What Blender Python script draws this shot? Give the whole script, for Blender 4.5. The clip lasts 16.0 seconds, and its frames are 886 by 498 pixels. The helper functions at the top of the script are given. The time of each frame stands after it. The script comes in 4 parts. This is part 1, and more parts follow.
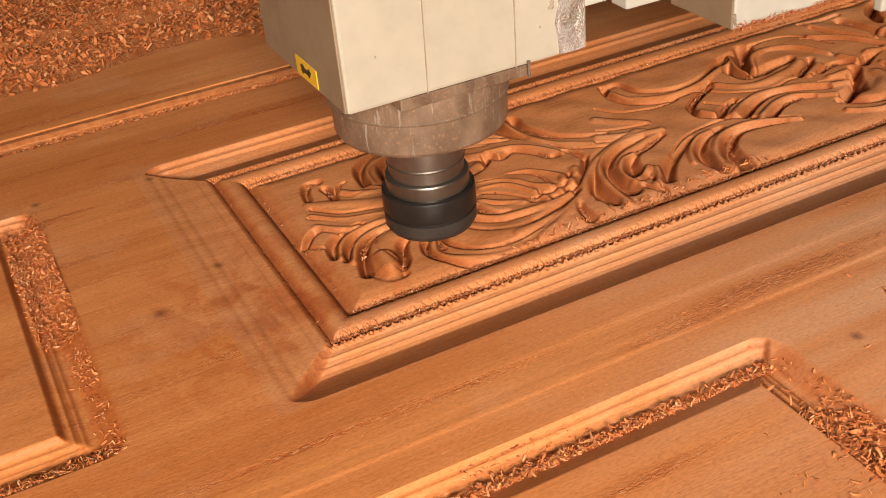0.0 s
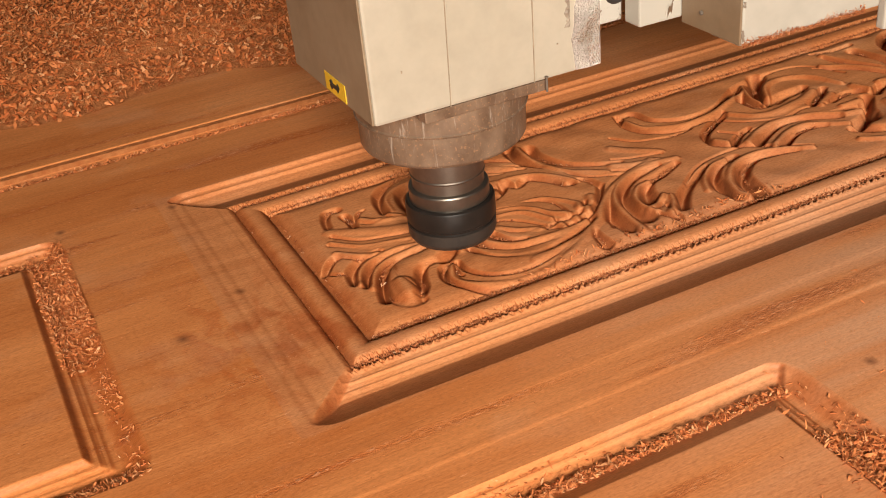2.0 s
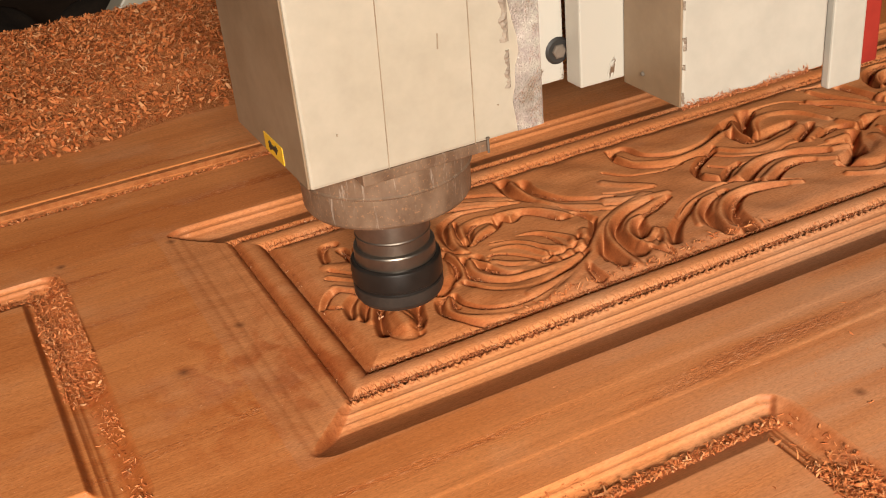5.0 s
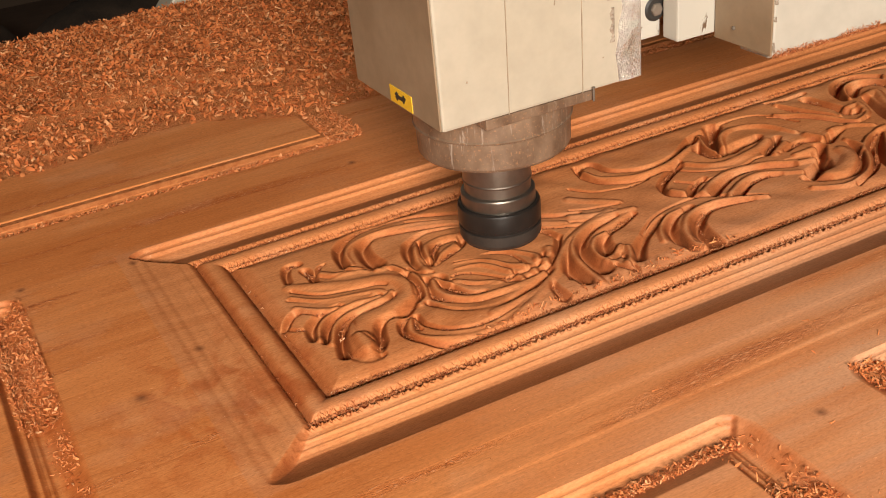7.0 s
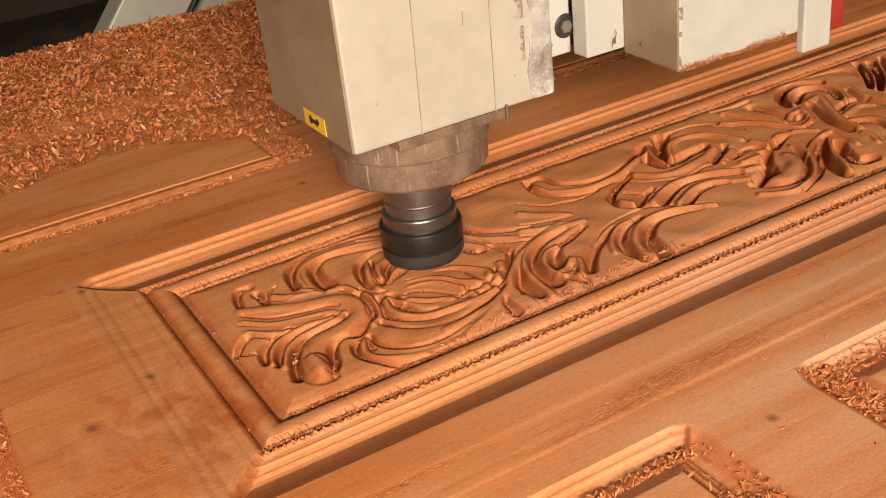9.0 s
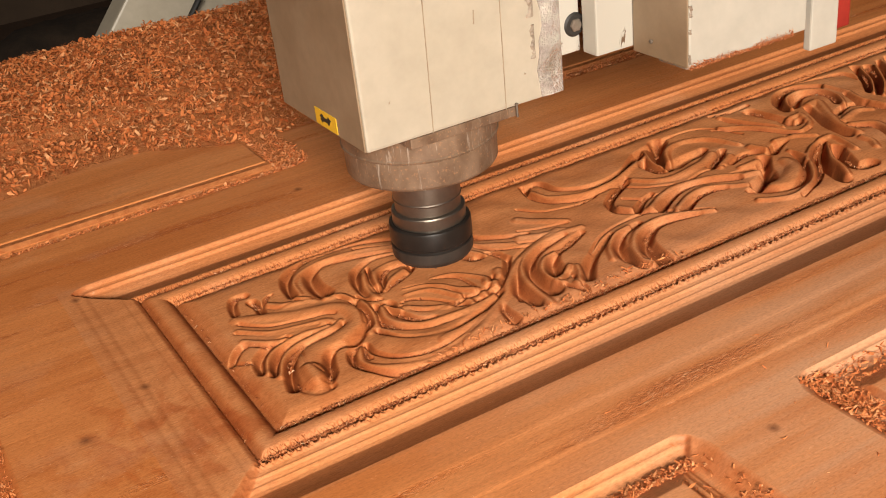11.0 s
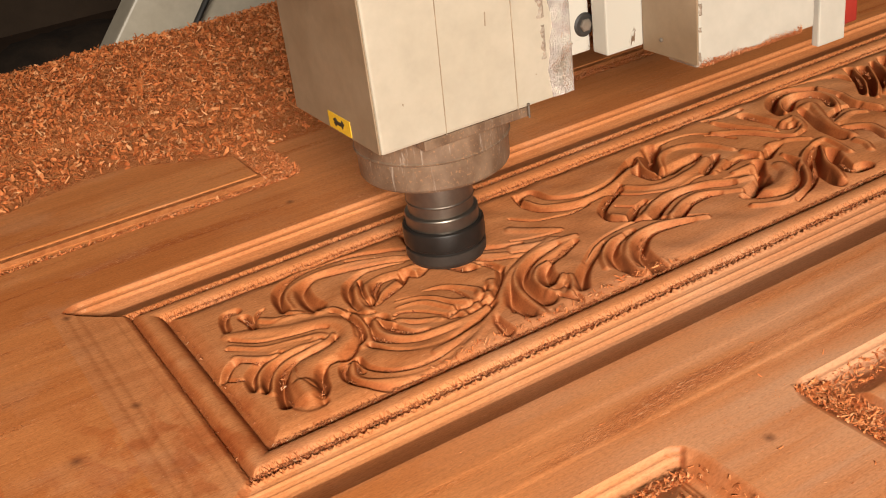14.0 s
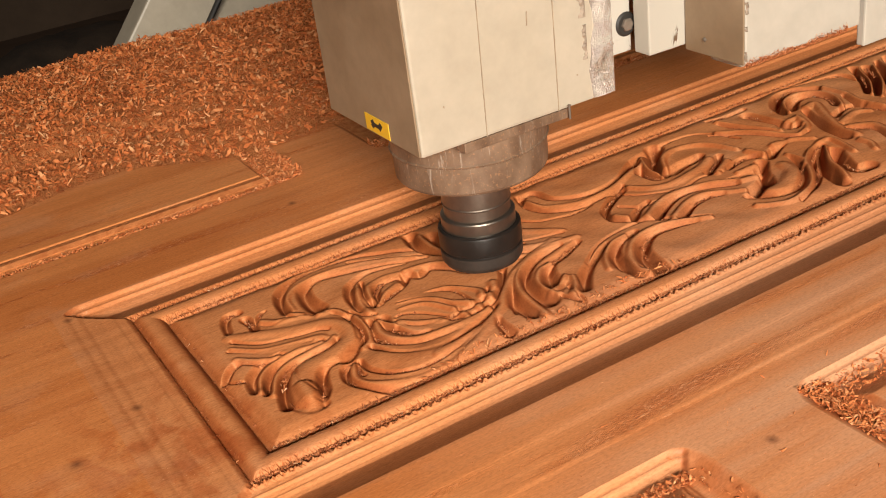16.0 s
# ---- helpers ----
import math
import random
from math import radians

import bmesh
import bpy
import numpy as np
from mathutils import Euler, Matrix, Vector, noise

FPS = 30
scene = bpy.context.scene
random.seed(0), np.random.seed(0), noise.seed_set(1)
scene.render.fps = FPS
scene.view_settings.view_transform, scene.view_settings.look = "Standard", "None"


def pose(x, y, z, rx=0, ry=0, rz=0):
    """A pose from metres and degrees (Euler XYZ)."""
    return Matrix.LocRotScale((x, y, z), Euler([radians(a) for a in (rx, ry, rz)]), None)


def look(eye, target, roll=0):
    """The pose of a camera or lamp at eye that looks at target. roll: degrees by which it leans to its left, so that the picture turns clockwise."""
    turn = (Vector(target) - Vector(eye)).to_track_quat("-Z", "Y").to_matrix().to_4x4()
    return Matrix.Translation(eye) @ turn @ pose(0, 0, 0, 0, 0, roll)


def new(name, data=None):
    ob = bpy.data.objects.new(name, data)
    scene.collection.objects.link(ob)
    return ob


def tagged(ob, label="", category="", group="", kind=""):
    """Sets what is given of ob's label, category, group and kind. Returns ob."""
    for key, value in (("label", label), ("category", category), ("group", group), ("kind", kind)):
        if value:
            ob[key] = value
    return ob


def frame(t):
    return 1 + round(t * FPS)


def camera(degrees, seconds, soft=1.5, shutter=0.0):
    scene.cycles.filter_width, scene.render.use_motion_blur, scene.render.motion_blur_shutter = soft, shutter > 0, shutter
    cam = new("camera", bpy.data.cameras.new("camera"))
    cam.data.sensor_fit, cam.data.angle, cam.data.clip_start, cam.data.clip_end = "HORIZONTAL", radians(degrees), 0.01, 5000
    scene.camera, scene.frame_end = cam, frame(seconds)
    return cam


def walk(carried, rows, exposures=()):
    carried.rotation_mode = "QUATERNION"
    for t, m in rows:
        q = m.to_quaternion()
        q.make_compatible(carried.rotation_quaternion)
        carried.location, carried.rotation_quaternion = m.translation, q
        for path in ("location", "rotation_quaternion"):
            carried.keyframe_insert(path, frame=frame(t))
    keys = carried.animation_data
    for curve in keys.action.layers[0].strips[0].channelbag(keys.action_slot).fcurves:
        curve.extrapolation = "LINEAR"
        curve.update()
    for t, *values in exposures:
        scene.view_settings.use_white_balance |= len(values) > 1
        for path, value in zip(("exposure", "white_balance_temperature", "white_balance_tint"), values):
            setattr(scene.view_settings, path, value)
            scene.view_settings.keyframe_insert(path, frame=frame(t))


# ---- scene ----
cam = camera(43.70, 16.0, soft=1.0)
PATH = [
    (0, (-0.1399, -0.4226, 0.3016), (0.2084, 0.3506, -0.2284), -5.68),
    (0.5, (-0.1503, -0.4277, 0.3061), (0.1914, 0.3547, -0.2145), -6.05),
    (1, (-0.1488, -0.4272, 0.3050), (0.1936, 0.3613, -0.2059), -5.91),
    (1.5, (-0.1442, -0.4284, 0.3043), (0.2014, 0.3611, -0.2030), -5.83),
    (2, (-0.1455, -0.4292, 0.3050), (0.2000, 0.3612, -0.2010), -6.01),
    (2.5, (-0.1479, -0.4298, 0.3048), (0.2025, 0.3612, -0.1967), -6.14),
    (3, (-0.1546, -0.4384, 0.3081), (0.1996, 0.3536, -0.1892), -6.02),
    (3.5, (-0.1651, -0.4425, 0.3096), (0.1931, 0.3474, -0.1881), -5.77),
    (4, (-0.1619, -0.4346, 0.3122), (0.1984, 0.3592, -0.1779), -5.57),
    (4.2, (-0.1586, -0.4364, 0.3126), (0.2006, 0.3595, -0.1748), -5.61),
    (6.5, (-0.1454, -0.4312, 0.3099), (0.2208, 0.3659, -0.1704), -6.06),
    (7, (-0.1358, -0.4343, 0.3139), (0.2383, 0.3605, -0.1638), -5.92),
    (7.5, (-0.1237, -0.4335, 0.3152), (0.2756, 0.3507, -0.1597), -6.30),
    (8, (-0.1315, -0.4326, 0.3152), (0.2721, 0.3505, -0.1578), -6.75),
    (8.5, (-0.1268, -0.4357, 0.3148), (0.2764, 0.3477, -0.1581), -6.77),
    (8.7, (-0.1295, -0.4362, 0.3148), (0.2766, 0.3472, -0.1556), -6.68),
    (11, (-0.1269, -0.4300, 0.3154), (0.2847, 0.3513, -0.1539), -6.73),
    (11.5, (-0.1250, -0.4323, 0.3142), (0.2851, 0.3504, -0.1541), -6.76),
    (12, (-0.1246, -0.4314, 0.3145), (0.2857, 0.3515, -0.1533), -6.82),
    (12.5, (-0.1230, -0.4334, 0.3163), (0.2870, 0.3503, -0.1502), -7.07),
    (13, (-0.1200, -0.4324, 0.3147), (0.2901, 0.3517, -0.1513), -7.40),
    (13.5, (-0.1158, -0.4311, 0.3164), (0.2956, 0.3528, -0.1487), -7.72),
    (14, (-0.1192, -0.4280, 0.3161), (0.2926, 0.3556, -0.1492), -7.75),
    (14.5, (-0.1166, -0.4296, 0.3172), (0.2951, 0.3543, -0.1475), -7.66),
    (15, (-0.1211, -0.4298, 0.3169), (0.2895, 0.3562, -0.1453), -7.75),
    (15.5, (-0.1204, -0.4289, 0.3170), (0.2885, 0.3587, -0.1440), -7.81),
    (16, (-0.1158, -0.4273, 0.3149), (0.2913, 0.3594, -0.1492), -8.05),
]
walk(cam, [(t, look(eye, target, roll)) for t, eye, target, roll in PATH], [(0, -0.08), (2, -0.16), (4.2, -0.20), (6.3, -0.12), (7.5, -0.02), (16, 0.0)])

# ---- light ----
world = bpy.data.worlds.new("world")
scene.world = world
world.use_nodes = True
wn = world.node_tree.nodes
sky = wn.new("ShaderNodeTexSky")
sky.sky_type, sky.sun_disc, sky.sun_elevation, sky.sun_rotation = "NISHITA", False, radians(30), radians(200)
world.node_tree.links.new(sky.outputs[0], wn["Background"].inputs[0])
wn["Background"].inputs[1].default_value = 0.001
scene.view_settings.exposure = 0.0


def area_lamp(name, eye, target, width, height, watts, colour):
    data = bpy.data.lights.new(name, "AREA")
    data.shape, data.size, data.size_y, data.energy, data.color = "RECTANGLE", width, height, watts, colour
    ob = new(name, data)
    ob.matrix_world = look(eye, target)
    return ob


# low daylight through the shutter opening behind the camera, and a faint warm fill lamp added at the north wall, with
# no known source
area_lamp("opening_light", (-0.62, -1.74, 0.84), (0.14, 0.1, 0.0), 0.8, 0.40, 90, (1.0, 0.915, 0.80))
area_lamp("back_fill", (2.25, 4.35, 1.75), (0.3, 0.05, 0.0), 1.2, 0.9, 3, (1.0, 0.66, 0.40))


# ---- materials ----
def shader(name, rough=0.6, metal=0.0, spec=0.5):
    mat = bpy.data.materials.new(name)
    mat.use_nodes = True
    nt = mat.node_tree
    bsdf = nt.nodes["Principled BSDF"]
    bsdf.inputs["Roughness"].default_value = rough
    bsdf.inputs["Metallic"].default_value = metal
    bsdf.inputs["Specular IOR Level"].default_value = spec
    return mat, nt, bsdf


def node(nt, kind, **values):
    n = nt.nodes.new(kind)
    for key, value in values.items():
        if key == "operation":
            n.operation = value
        else:
            n.inputs[key].default_value = value
    return n


def coords(nt, scale, where="Object"):
    tc = nt.nodes.new("ShaderNodeTexCoord")
    mp = node(nt, "ShaderNodeMapping", Scale=scale)
    nt.links.new(tc.outputs[where], mp.inputs[0])
    return mp.outputs[0]


def noise_tex(nt, vec, scale, detail=4.0, rough=0.55, distort=0.0):
    n = node(nt, "ShaderNodeTexNoise", Scale=scale, Detail=detail, Roughness=rough, Distortion=distort)
    nt.links.new(vec, n.inputs["Vector"])
    return n.outputs[0]


def ramp(nt, fac, stops):
    r = nt.nodes.new("ShaderNodeValToRGB")
    e = r.color_ramp.elements
    while len(e) < len(stops):
        e.new(0.5)
    for i, (p, c) in enumerate(stops):
        e[i].position, e[i].color = p, (*c, 1) if len(c) == 3 else c
    nt.links.new(fac, r.inputs[0])
    return r.outputs[0]


def mix(nt, a, b, fac, mode="MIX"):
    m = nt.nodes.new("ShaderNodeMix")
    m.data_type, m.blend_type = "RGBA", mode
    for sock, val in ((m.inputs["A"], a), (m.inputs["B"], b), (m.inputs["Factor"], fac)):
        pick = [s for s in m.inputs if s.name == sock.name and s.type == ("VALUE" if sock.name == "Factor" else "RGBA")][0]
        if isinstance(val, (int, float)):
            pick.default_value = val
        elif isinstance(val, tuple):
            pick.default_value = (*val, 1)
        else:
            nt.links.new(val, pick)
    return [s for s in m.outputs if s.type == "RGBA"][0]


def bump(nt, bsdf, height, strength, distance):
    b = node(nt, "ShaderNodeBump", Strength=strength, Distance=distance)
    nt.links.new(height, b.inputs["Height"])
    if bsdf.inputs["Normal"].is_linked:
        nt.links.new(bsdf.inputs["Normal"].links[0].from_socket, b.inputs["Normal"])
    nt.links.new(b.outputs[0], bsdf.inputs["Normal"])


KNOTS = ((-0.084, 0.0445, 0.0035), (-0.0455, 0.0722, 0.0012), (-0.118, 0.1985, 0.0030), (-0.052, 0.1905, 0.0016), (0.118, 0.2405, 0.0028), (0.175, -0.150, 0.0012))


def wood_mat(name, light, dark, rough=0.44, dusty=0.35, knots=(), spec=0.5, tear=1.0):
    """Reddish hardwood, grain along x: broad figure, fine streaks and pores, torn fuzzy bands, pale dust, stains, a few pin knots."""
    mat, nt, bsdf = shader(name, rough, spec=spec)
    figure = noise_tex(nt, coords(nt, (1.1, 11, 11)), 2.2, 3, 0.5, 0.8)
    streak = noise_tex(nt, coords(nt, (7, 75, 45)), 1.6, 5, 0.6, 0.5)
    lines = noise_tex(nt, coords(nt, (22, 430, 300)), 1.0, 3, 0.6, 0.4)
    pores = noise_tex(nt, coords(nt, (90, 1300, 500)), 1.0, 2, 0.5)
    fuzz = noise_tex(nt, coords(nt, (230, 850, 600)), 1.0, 4, 0.75, 0.6)
    band = noise_tex(nt, coords(nt, (2.0, 30, 20)), 1.3, 4, 0.6)
    patch = noise_tex(nt, coords(nt, (7, 12, 9)), 1.6, 5, 0.6)
    blotch = noise_tex(nt, coords(nt, (60, 38, 30)), 1.0, 4, 0.55, 0.8)
    mid = tuple(0.5 * (a + b) for a, b in zip(light, dark))
    col = ramp(nt, figure, [(0.34, dark), (0.5, mid), (0.66, light)])
    fine = ramp(nt, streak, [(0.28, (0.74, 0.66, 0.60)), (0.5, (1, 1, 1)), (0.75, (1.12, 1.12, 1.10))])
    col = mix(nt, col, fine, 0.42, "MULTIPLY")
    col = mix(nt, col, ramp(nt, lines, [(0.30, (0.72, 0.62, 0.54)), (0.46, (1, 1, 1)), (0.58, (1, 1, 1)), (0.70, (1.25, 1.3, 1.32))]), 0.3, "MULTIPLY")
    col = mix(nt, col, ramp(nt, pores, [(0.28, (0.66, 0.56, 0.48)), (0.42, (1, 1, 1))]), 0.4, "MULTIPLY")
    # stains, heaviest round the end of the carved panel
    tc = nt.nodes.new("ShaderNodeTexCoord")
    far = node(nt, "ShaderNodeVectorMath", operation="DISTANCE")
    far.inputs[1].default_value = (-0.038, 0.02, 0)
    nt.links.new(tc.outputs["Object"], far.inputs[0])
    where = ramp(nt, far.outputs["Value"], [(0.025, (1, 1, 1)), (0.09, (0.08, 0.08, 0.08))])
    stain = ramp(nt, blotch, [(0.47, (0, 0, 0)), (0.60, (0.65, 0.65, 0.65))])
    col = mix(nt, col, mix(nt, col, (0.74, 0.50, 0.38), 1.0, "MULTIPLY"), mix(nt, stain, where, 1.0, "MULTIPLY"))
    pale = tuple(min(0.85, 1.2 * c + 0.13) for c in light)
    torn = ramp(nt, band, [(0.55, (0, 0, 0)), (0.66, (tear,) * 3)])
    col = mix(nt, col, mix(nt, col, (0.86, 0.70, 0.58), 1.0, "MULTIPLY"), torn)
    col = mix(nt, col, mix(nt, col, (0.62, 0.46, 0.36), 1.0, "MULTIPLY"), mix(nt, torn, ramp(nt, fuzz, [(0.36, (0.9, 0.9, 0.9)), (0.45, (0, 0, 0))]), 1.0, "MULTIPLY"))
    speck = ramp(nt, fuzz, [(0.54, (0, 0, 0)), (0.62, (0.6, 0.6, 0.6))])
    few = ramp(nt, fuzz, [(0.64, (0, 0, 0)), (0.70, (0.6, 0.6, 0.6))])
    col = mix(nt, col, pale, mix(nt, few, speck, torn))
    col = mix(nt, col, tuple(0.5 * (a + b) for a, b in zip(pale, (0.5, 0.34, 0.22))), ramp(nt, patch, [(0.52, (0, 0, 0)), (0.78, (dusty,) * 3)]))
    # pale dust trodden over the near stile between the sunk panels
    spread = node(nt, "ShaderNodeVectorMath", operation="DISTANCE")
    spread.inputs[1].default_value = (0.27, -0.17, 0)
    nt.links.new(tc.outputs["Object"], spread.inputs[0])
    film = mix(nt, ramp(nt, spread.outputs["Value"], [(0.06, (0.8, 0.8, 0.8)), (0.27, (0, 0, 0))]), ramp(nt, band, [(0.38, (1, 1, 1)), (0.58, (0.25, 0.25, 0.25))]), 1.0, "MULTIPLY")
    col = mix(nt, col, (0.62, 0.33, 0.19), film)
    for kx, ky, kr in knots:
        tc = nt.nodes.new("ShaderNodeTexCoord")
        sub = node(nt, "ShaderNodeVectorMath", operation="DISTANCE")
        sub.inputs[1].default_value = (kx, ky, 0)
        nt.links.new(tc.outputs["Object"], sub.inputs[0])
        spot = ramp(nt, sub.outputs["Value"], [(0.55 * kr, (0.8,) * 3), (0.85 * kr, (0.4,) * 3), (1.3 * kr, (0, 0, 0))])
        col = mix(nt, col, (0.12, 0.04, 0.02), spot)
    grit = noise_tex(nt, coords(nt, (420, 950, 900)), 1.0, 3, 0.6)
    col = mix(nt, col, ramp(nt, grit, [(0.34, (0.70, 0.62, 0.55)), (0.5, (1, 1, 1)), (0.66, (1.18, 1.2, 1.2))]), 0.45, "MULTIPLY")
    # where a cut crosses the fibres the end grain shows, darker and redder than the side of the grain; the shade of
    # steep carved walls is put into this colour too
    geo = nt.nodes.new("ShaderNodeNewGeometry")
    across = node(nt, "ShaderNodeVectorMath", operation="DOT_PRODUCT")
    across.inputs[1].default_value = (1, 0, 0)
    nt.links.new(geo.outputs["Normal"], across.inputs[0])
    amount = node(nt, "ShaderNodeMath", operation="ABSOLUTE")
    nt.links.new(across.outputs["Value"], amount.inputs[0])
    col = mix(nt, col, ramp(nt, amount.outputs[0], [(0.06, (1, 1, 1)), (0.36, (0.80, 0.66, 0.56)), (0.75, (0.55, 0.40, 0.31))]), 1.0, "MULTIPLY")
    nt.links.new(col, bsdf.inputs["Base Color"])
    dull = mix(nt, (rough - 0.02,) * 3, (0.75, 0.75, 0.75), torn)
    nt.links.new(mix(nt, dull, ramp(nt, patch, [(0.4, (rough,) * 3), (0.7, (rough + 0.18,) * 3)]), 0.5), bsdf.inputs["Roughness"])
    bump(nt, bsdf, streak, 0.10, 0.0005)
    bump(nt, bsdf, lines, 0.15, 0.0003)
    bump(nt, bsdf, pores, 0.3, 0.0003)
    rough_band = mix(nt, (0.5, 0.5, 0.5), fuzz, torn)
    bump(nt, bsdf, rough_band, 0.9, 0.0010)
    bump(nt, bsdf, grit, 0.18, 0.0003)
    return mat


def plain_mat(name, a, b, scale=40, rough=0.5, metal=0.0, relief=0.1, spec=0.5, depth=0.0005):
    mat, nt, bsdf = shader(name, rough, metal, spec)
    n1 = noise_tex(nt, coords(nt, (1, 1, 1)), scale, 6, 0.6)
    n2 = noise_tex(nt, coords(nt, (1, 1, 1)), scale * 9, 3, 0.6)
    col = mix(nt, ramp(nt, n1, [(0.35, a), (0.68, b)]), ramp(nt, n2, [(0.3, (0.85, 0.85, 0.85)), (0.7, (1.05, 1.05, 1.05))]), 0.6, "MULTIPLY")
    nt.links.new(col, bsdf.inputs["Base Color"])
    if relief:
        bump(nt, bsdf, n2, relief, depth)
    return mat


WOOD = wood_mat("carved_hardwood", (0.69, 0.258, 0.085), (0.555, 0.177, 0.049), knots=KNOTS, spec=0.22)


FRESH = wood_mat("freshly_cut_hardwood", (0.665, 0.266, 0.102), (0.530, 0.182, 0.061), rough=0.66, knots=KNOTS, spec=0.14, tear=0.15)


def chip_mat(name, tones):
    """Shavings: each flake takes its own shade."""
    mat, nt, bsdf = shader(name, 0.7, spec=0.2)
    geo = nt.nodes.new("ShaderNodeNewGeometry")
    tone = ramp(nt, geo.outputs["Random Per Island"], tones)
    grain = noise_tex(nt, coords(nt, (1, 1, 1)), 900, 2, 0.5)
    tone = mix(nt, tone, ramp(nt, grain, [(0.3, (0.8, 0.76, 0.72)), (0.6, (1, 1, 1))]), 0.7, "MULTIPLY")
    nt.links.new(tone, bsdf.inputs["Base Color"])
    return mat


CHIPS = chip_mat("wood_shavings", [(0.0, (0.46, 0.115, 0.030)), (0.35, (0.60, 0.175, 0.050)), (0.80, (0.67, 0.235, 0.080)), (1.0, (0.74, 0.37, 0.17))])
GROOVE_CHIPS = chip_mat("groove_chips", [(0.0, (0.54, 0.150, 0.045)), (0.35, (0.66, 0.205, 0.064)), (0.80, (0.74, 0.275, 0.098)), (1.0, (0.79, 0.40, 0.19))])
BURRS = chip_mat("torn_fibres", [(0.0, (0.24, 0.060, 0.022)), (0.55, (0.44, 0.135, 0.045)), (0.93, (0.60, 0.24, 0.095)), (1.0, (0.74, 0.46, 0.27))])
DUST = plain_mat("saw_dust", (0.46, 0.145, 0.045), (0.62, 0.24, 0.085), 180, 0.9, relief=0.8, spec=0.1, depth=0.002)


# ---- builders ----
def mesh_object(name, bm, mat, parent=None, smooth=False):
    me = bpy.data.meshes.new(name)
    bm.to_mesh(me)
    bm.free()
    for m in mat if isinstance(mat, (list, tuple)) else [mat]:
        me.materials.append(m)
    if smooth:
        me.shade_smooth()
    ob = new(name, me)
    if parent:
        ob.parent = parent
    return ob


def part(name, bm, mat, parent, label="", smooth=False):
    ob = mesh_object(name, bm, mat, parent, smooth)
    return tagged(ob, label=label) if label else ob


def add_box(bm, x0, x1, y0, y1, z0, z1, bevel=0.0, m=None, segments=2):
    mat = Matrix.Translation(((x0 + x1) / 2, (y0 + y1) / 2, (z0 + z1) / 2)) @ Matrix.Diagonal((x1 - x0, y1 - y0, z1 - z0, 1))
    fresh = bmesh.ops.create_cube(bm, size=1, matrix=(m or Matrix()) @ mat)["verts"]
    if bevel:
        edges = list({e for v in fresh for e in v.link_edges})
        bmesh.ops.bevel(bm, geom=edges, offset=bevel, segments=segments, affect="EDGES", profile=0.6)


def box(x0, x1, y0, y1, z0, z1, bevel=0.0, m=None):
    bm = bmesh.new()
    add_box(bm, x0, x1, y0, y1, z0, z1, bevel, m)
    return bm


def lathe(profile, steps=64, m=None):
    """A turned solid from (radius, z) pairs, closed at both ends."""
    bm = bmesh.new()
    rings = []
    for r, z in profile:
        rings.append([bm.verts.new((r * math.cos(2 * math.pi * i / steps), r * math.sin(2 * math.pi * i / steps), z)) for i in range(steps)])
    for a, b in zip(rings, rings[1:]):
        for i in range(steps):
            j = (i + 1) % steps
            bm.faces.new((a[i], a[j], b[j], b[i]))
    bm.faces.new(rings[0][::-1])
    bm.faces.new(rings[-1])
    if m:
        bmesh.ops.transform(bm, matrix=m, verts=bm.verts)
    bmesh.ops.recalc_face_normals(bm, faces=bm.faces)
    for e in bm.edges:
        e.smooth = e.calc_face_angle(0) < 0.35
    return bm


def spaced(a, b, step):
    return np.linspace(a, b, max(2, round((b - a) / step)) + 1)


def graded(a, b, rim, fine, coarse):
    """Grid lines from a to b, close together near both ends."""
    return np.concatenate([spaced(a, a + rim, fine)[:-1], spaced(a + rim, b - rim, coarse)[:-1], spaced(b - rim, b, fine)])


def relief_patch(name, xs, ys, height, mat, parent, bottom=-0.036):
    """A block of wood whose top is the relief height(x, y) over the grid lines xs and ys, with sides and an underside."""
    nx, ny = len(xs), len(ys)
    gx, gy = np.meshgrid(xs, ys)
    gz = height(gx, gy)
    verts = np.stack([gx, gy, gz], -1).reshape(-1, 3)
    idx = np.arange(nx * ny).reshape(ny, nx)
    quads = np.stack([idx[:-1, :-1], idx[:-1, 1:], idx[1:, 1:], idx[1:, :-1]], -1).reshape(-1, 4)
    rim = np.concatenate([idx[0, :], idx[1:, -1], idx[-1, -2::-1], idx[-2:0:-1, 0]])
    high, low = verts[rim].copy(), verts[rim].copy()
    low[:, 2] = bottom
    base = len(verts) + len(rim)
    k = np.arange(len(rim))
    j = (k + 1) % len(rim)
    sides = np.stack([len(verts) + k, base + k, base + j, len(verts) + j], -1)
    verts = np.concatenate([verts, high, low])
    faces = np.concatenate([quads, sides])
    me = bpy.data.meshes.new(name)
    me.vertices.add(len(verts))
    me.vertices.foreach_set("co", verts.ravel())
    me.loops.add(faces.size + len(rim))
    me.polygons.add(len(faces) + 1)
    me.loops.foreach_set("vertex_index", np.concatenate([faces.ravel(), (base + k)[::-1]]).astype(np.int32))
    me.polygons.foreach_set("loop_start", (np.arange(len(faces) + 1) * 4).astype(np.int32))
    smooth = np.zeros(len(faces) + 1, bool)
    smooth[: len(quads)] = True
    me.polygons.foreach_set("use_smooth", smooth)
    me.update(calc_edges=True)
    me.validate()
    me.materials.append(mat)
    ob = new(name, me)
    ob.parent = parent
    return ob


def ease(t):
    t = np.clip(t, 0, 1)
    return t * t * (3 - 2 * t)


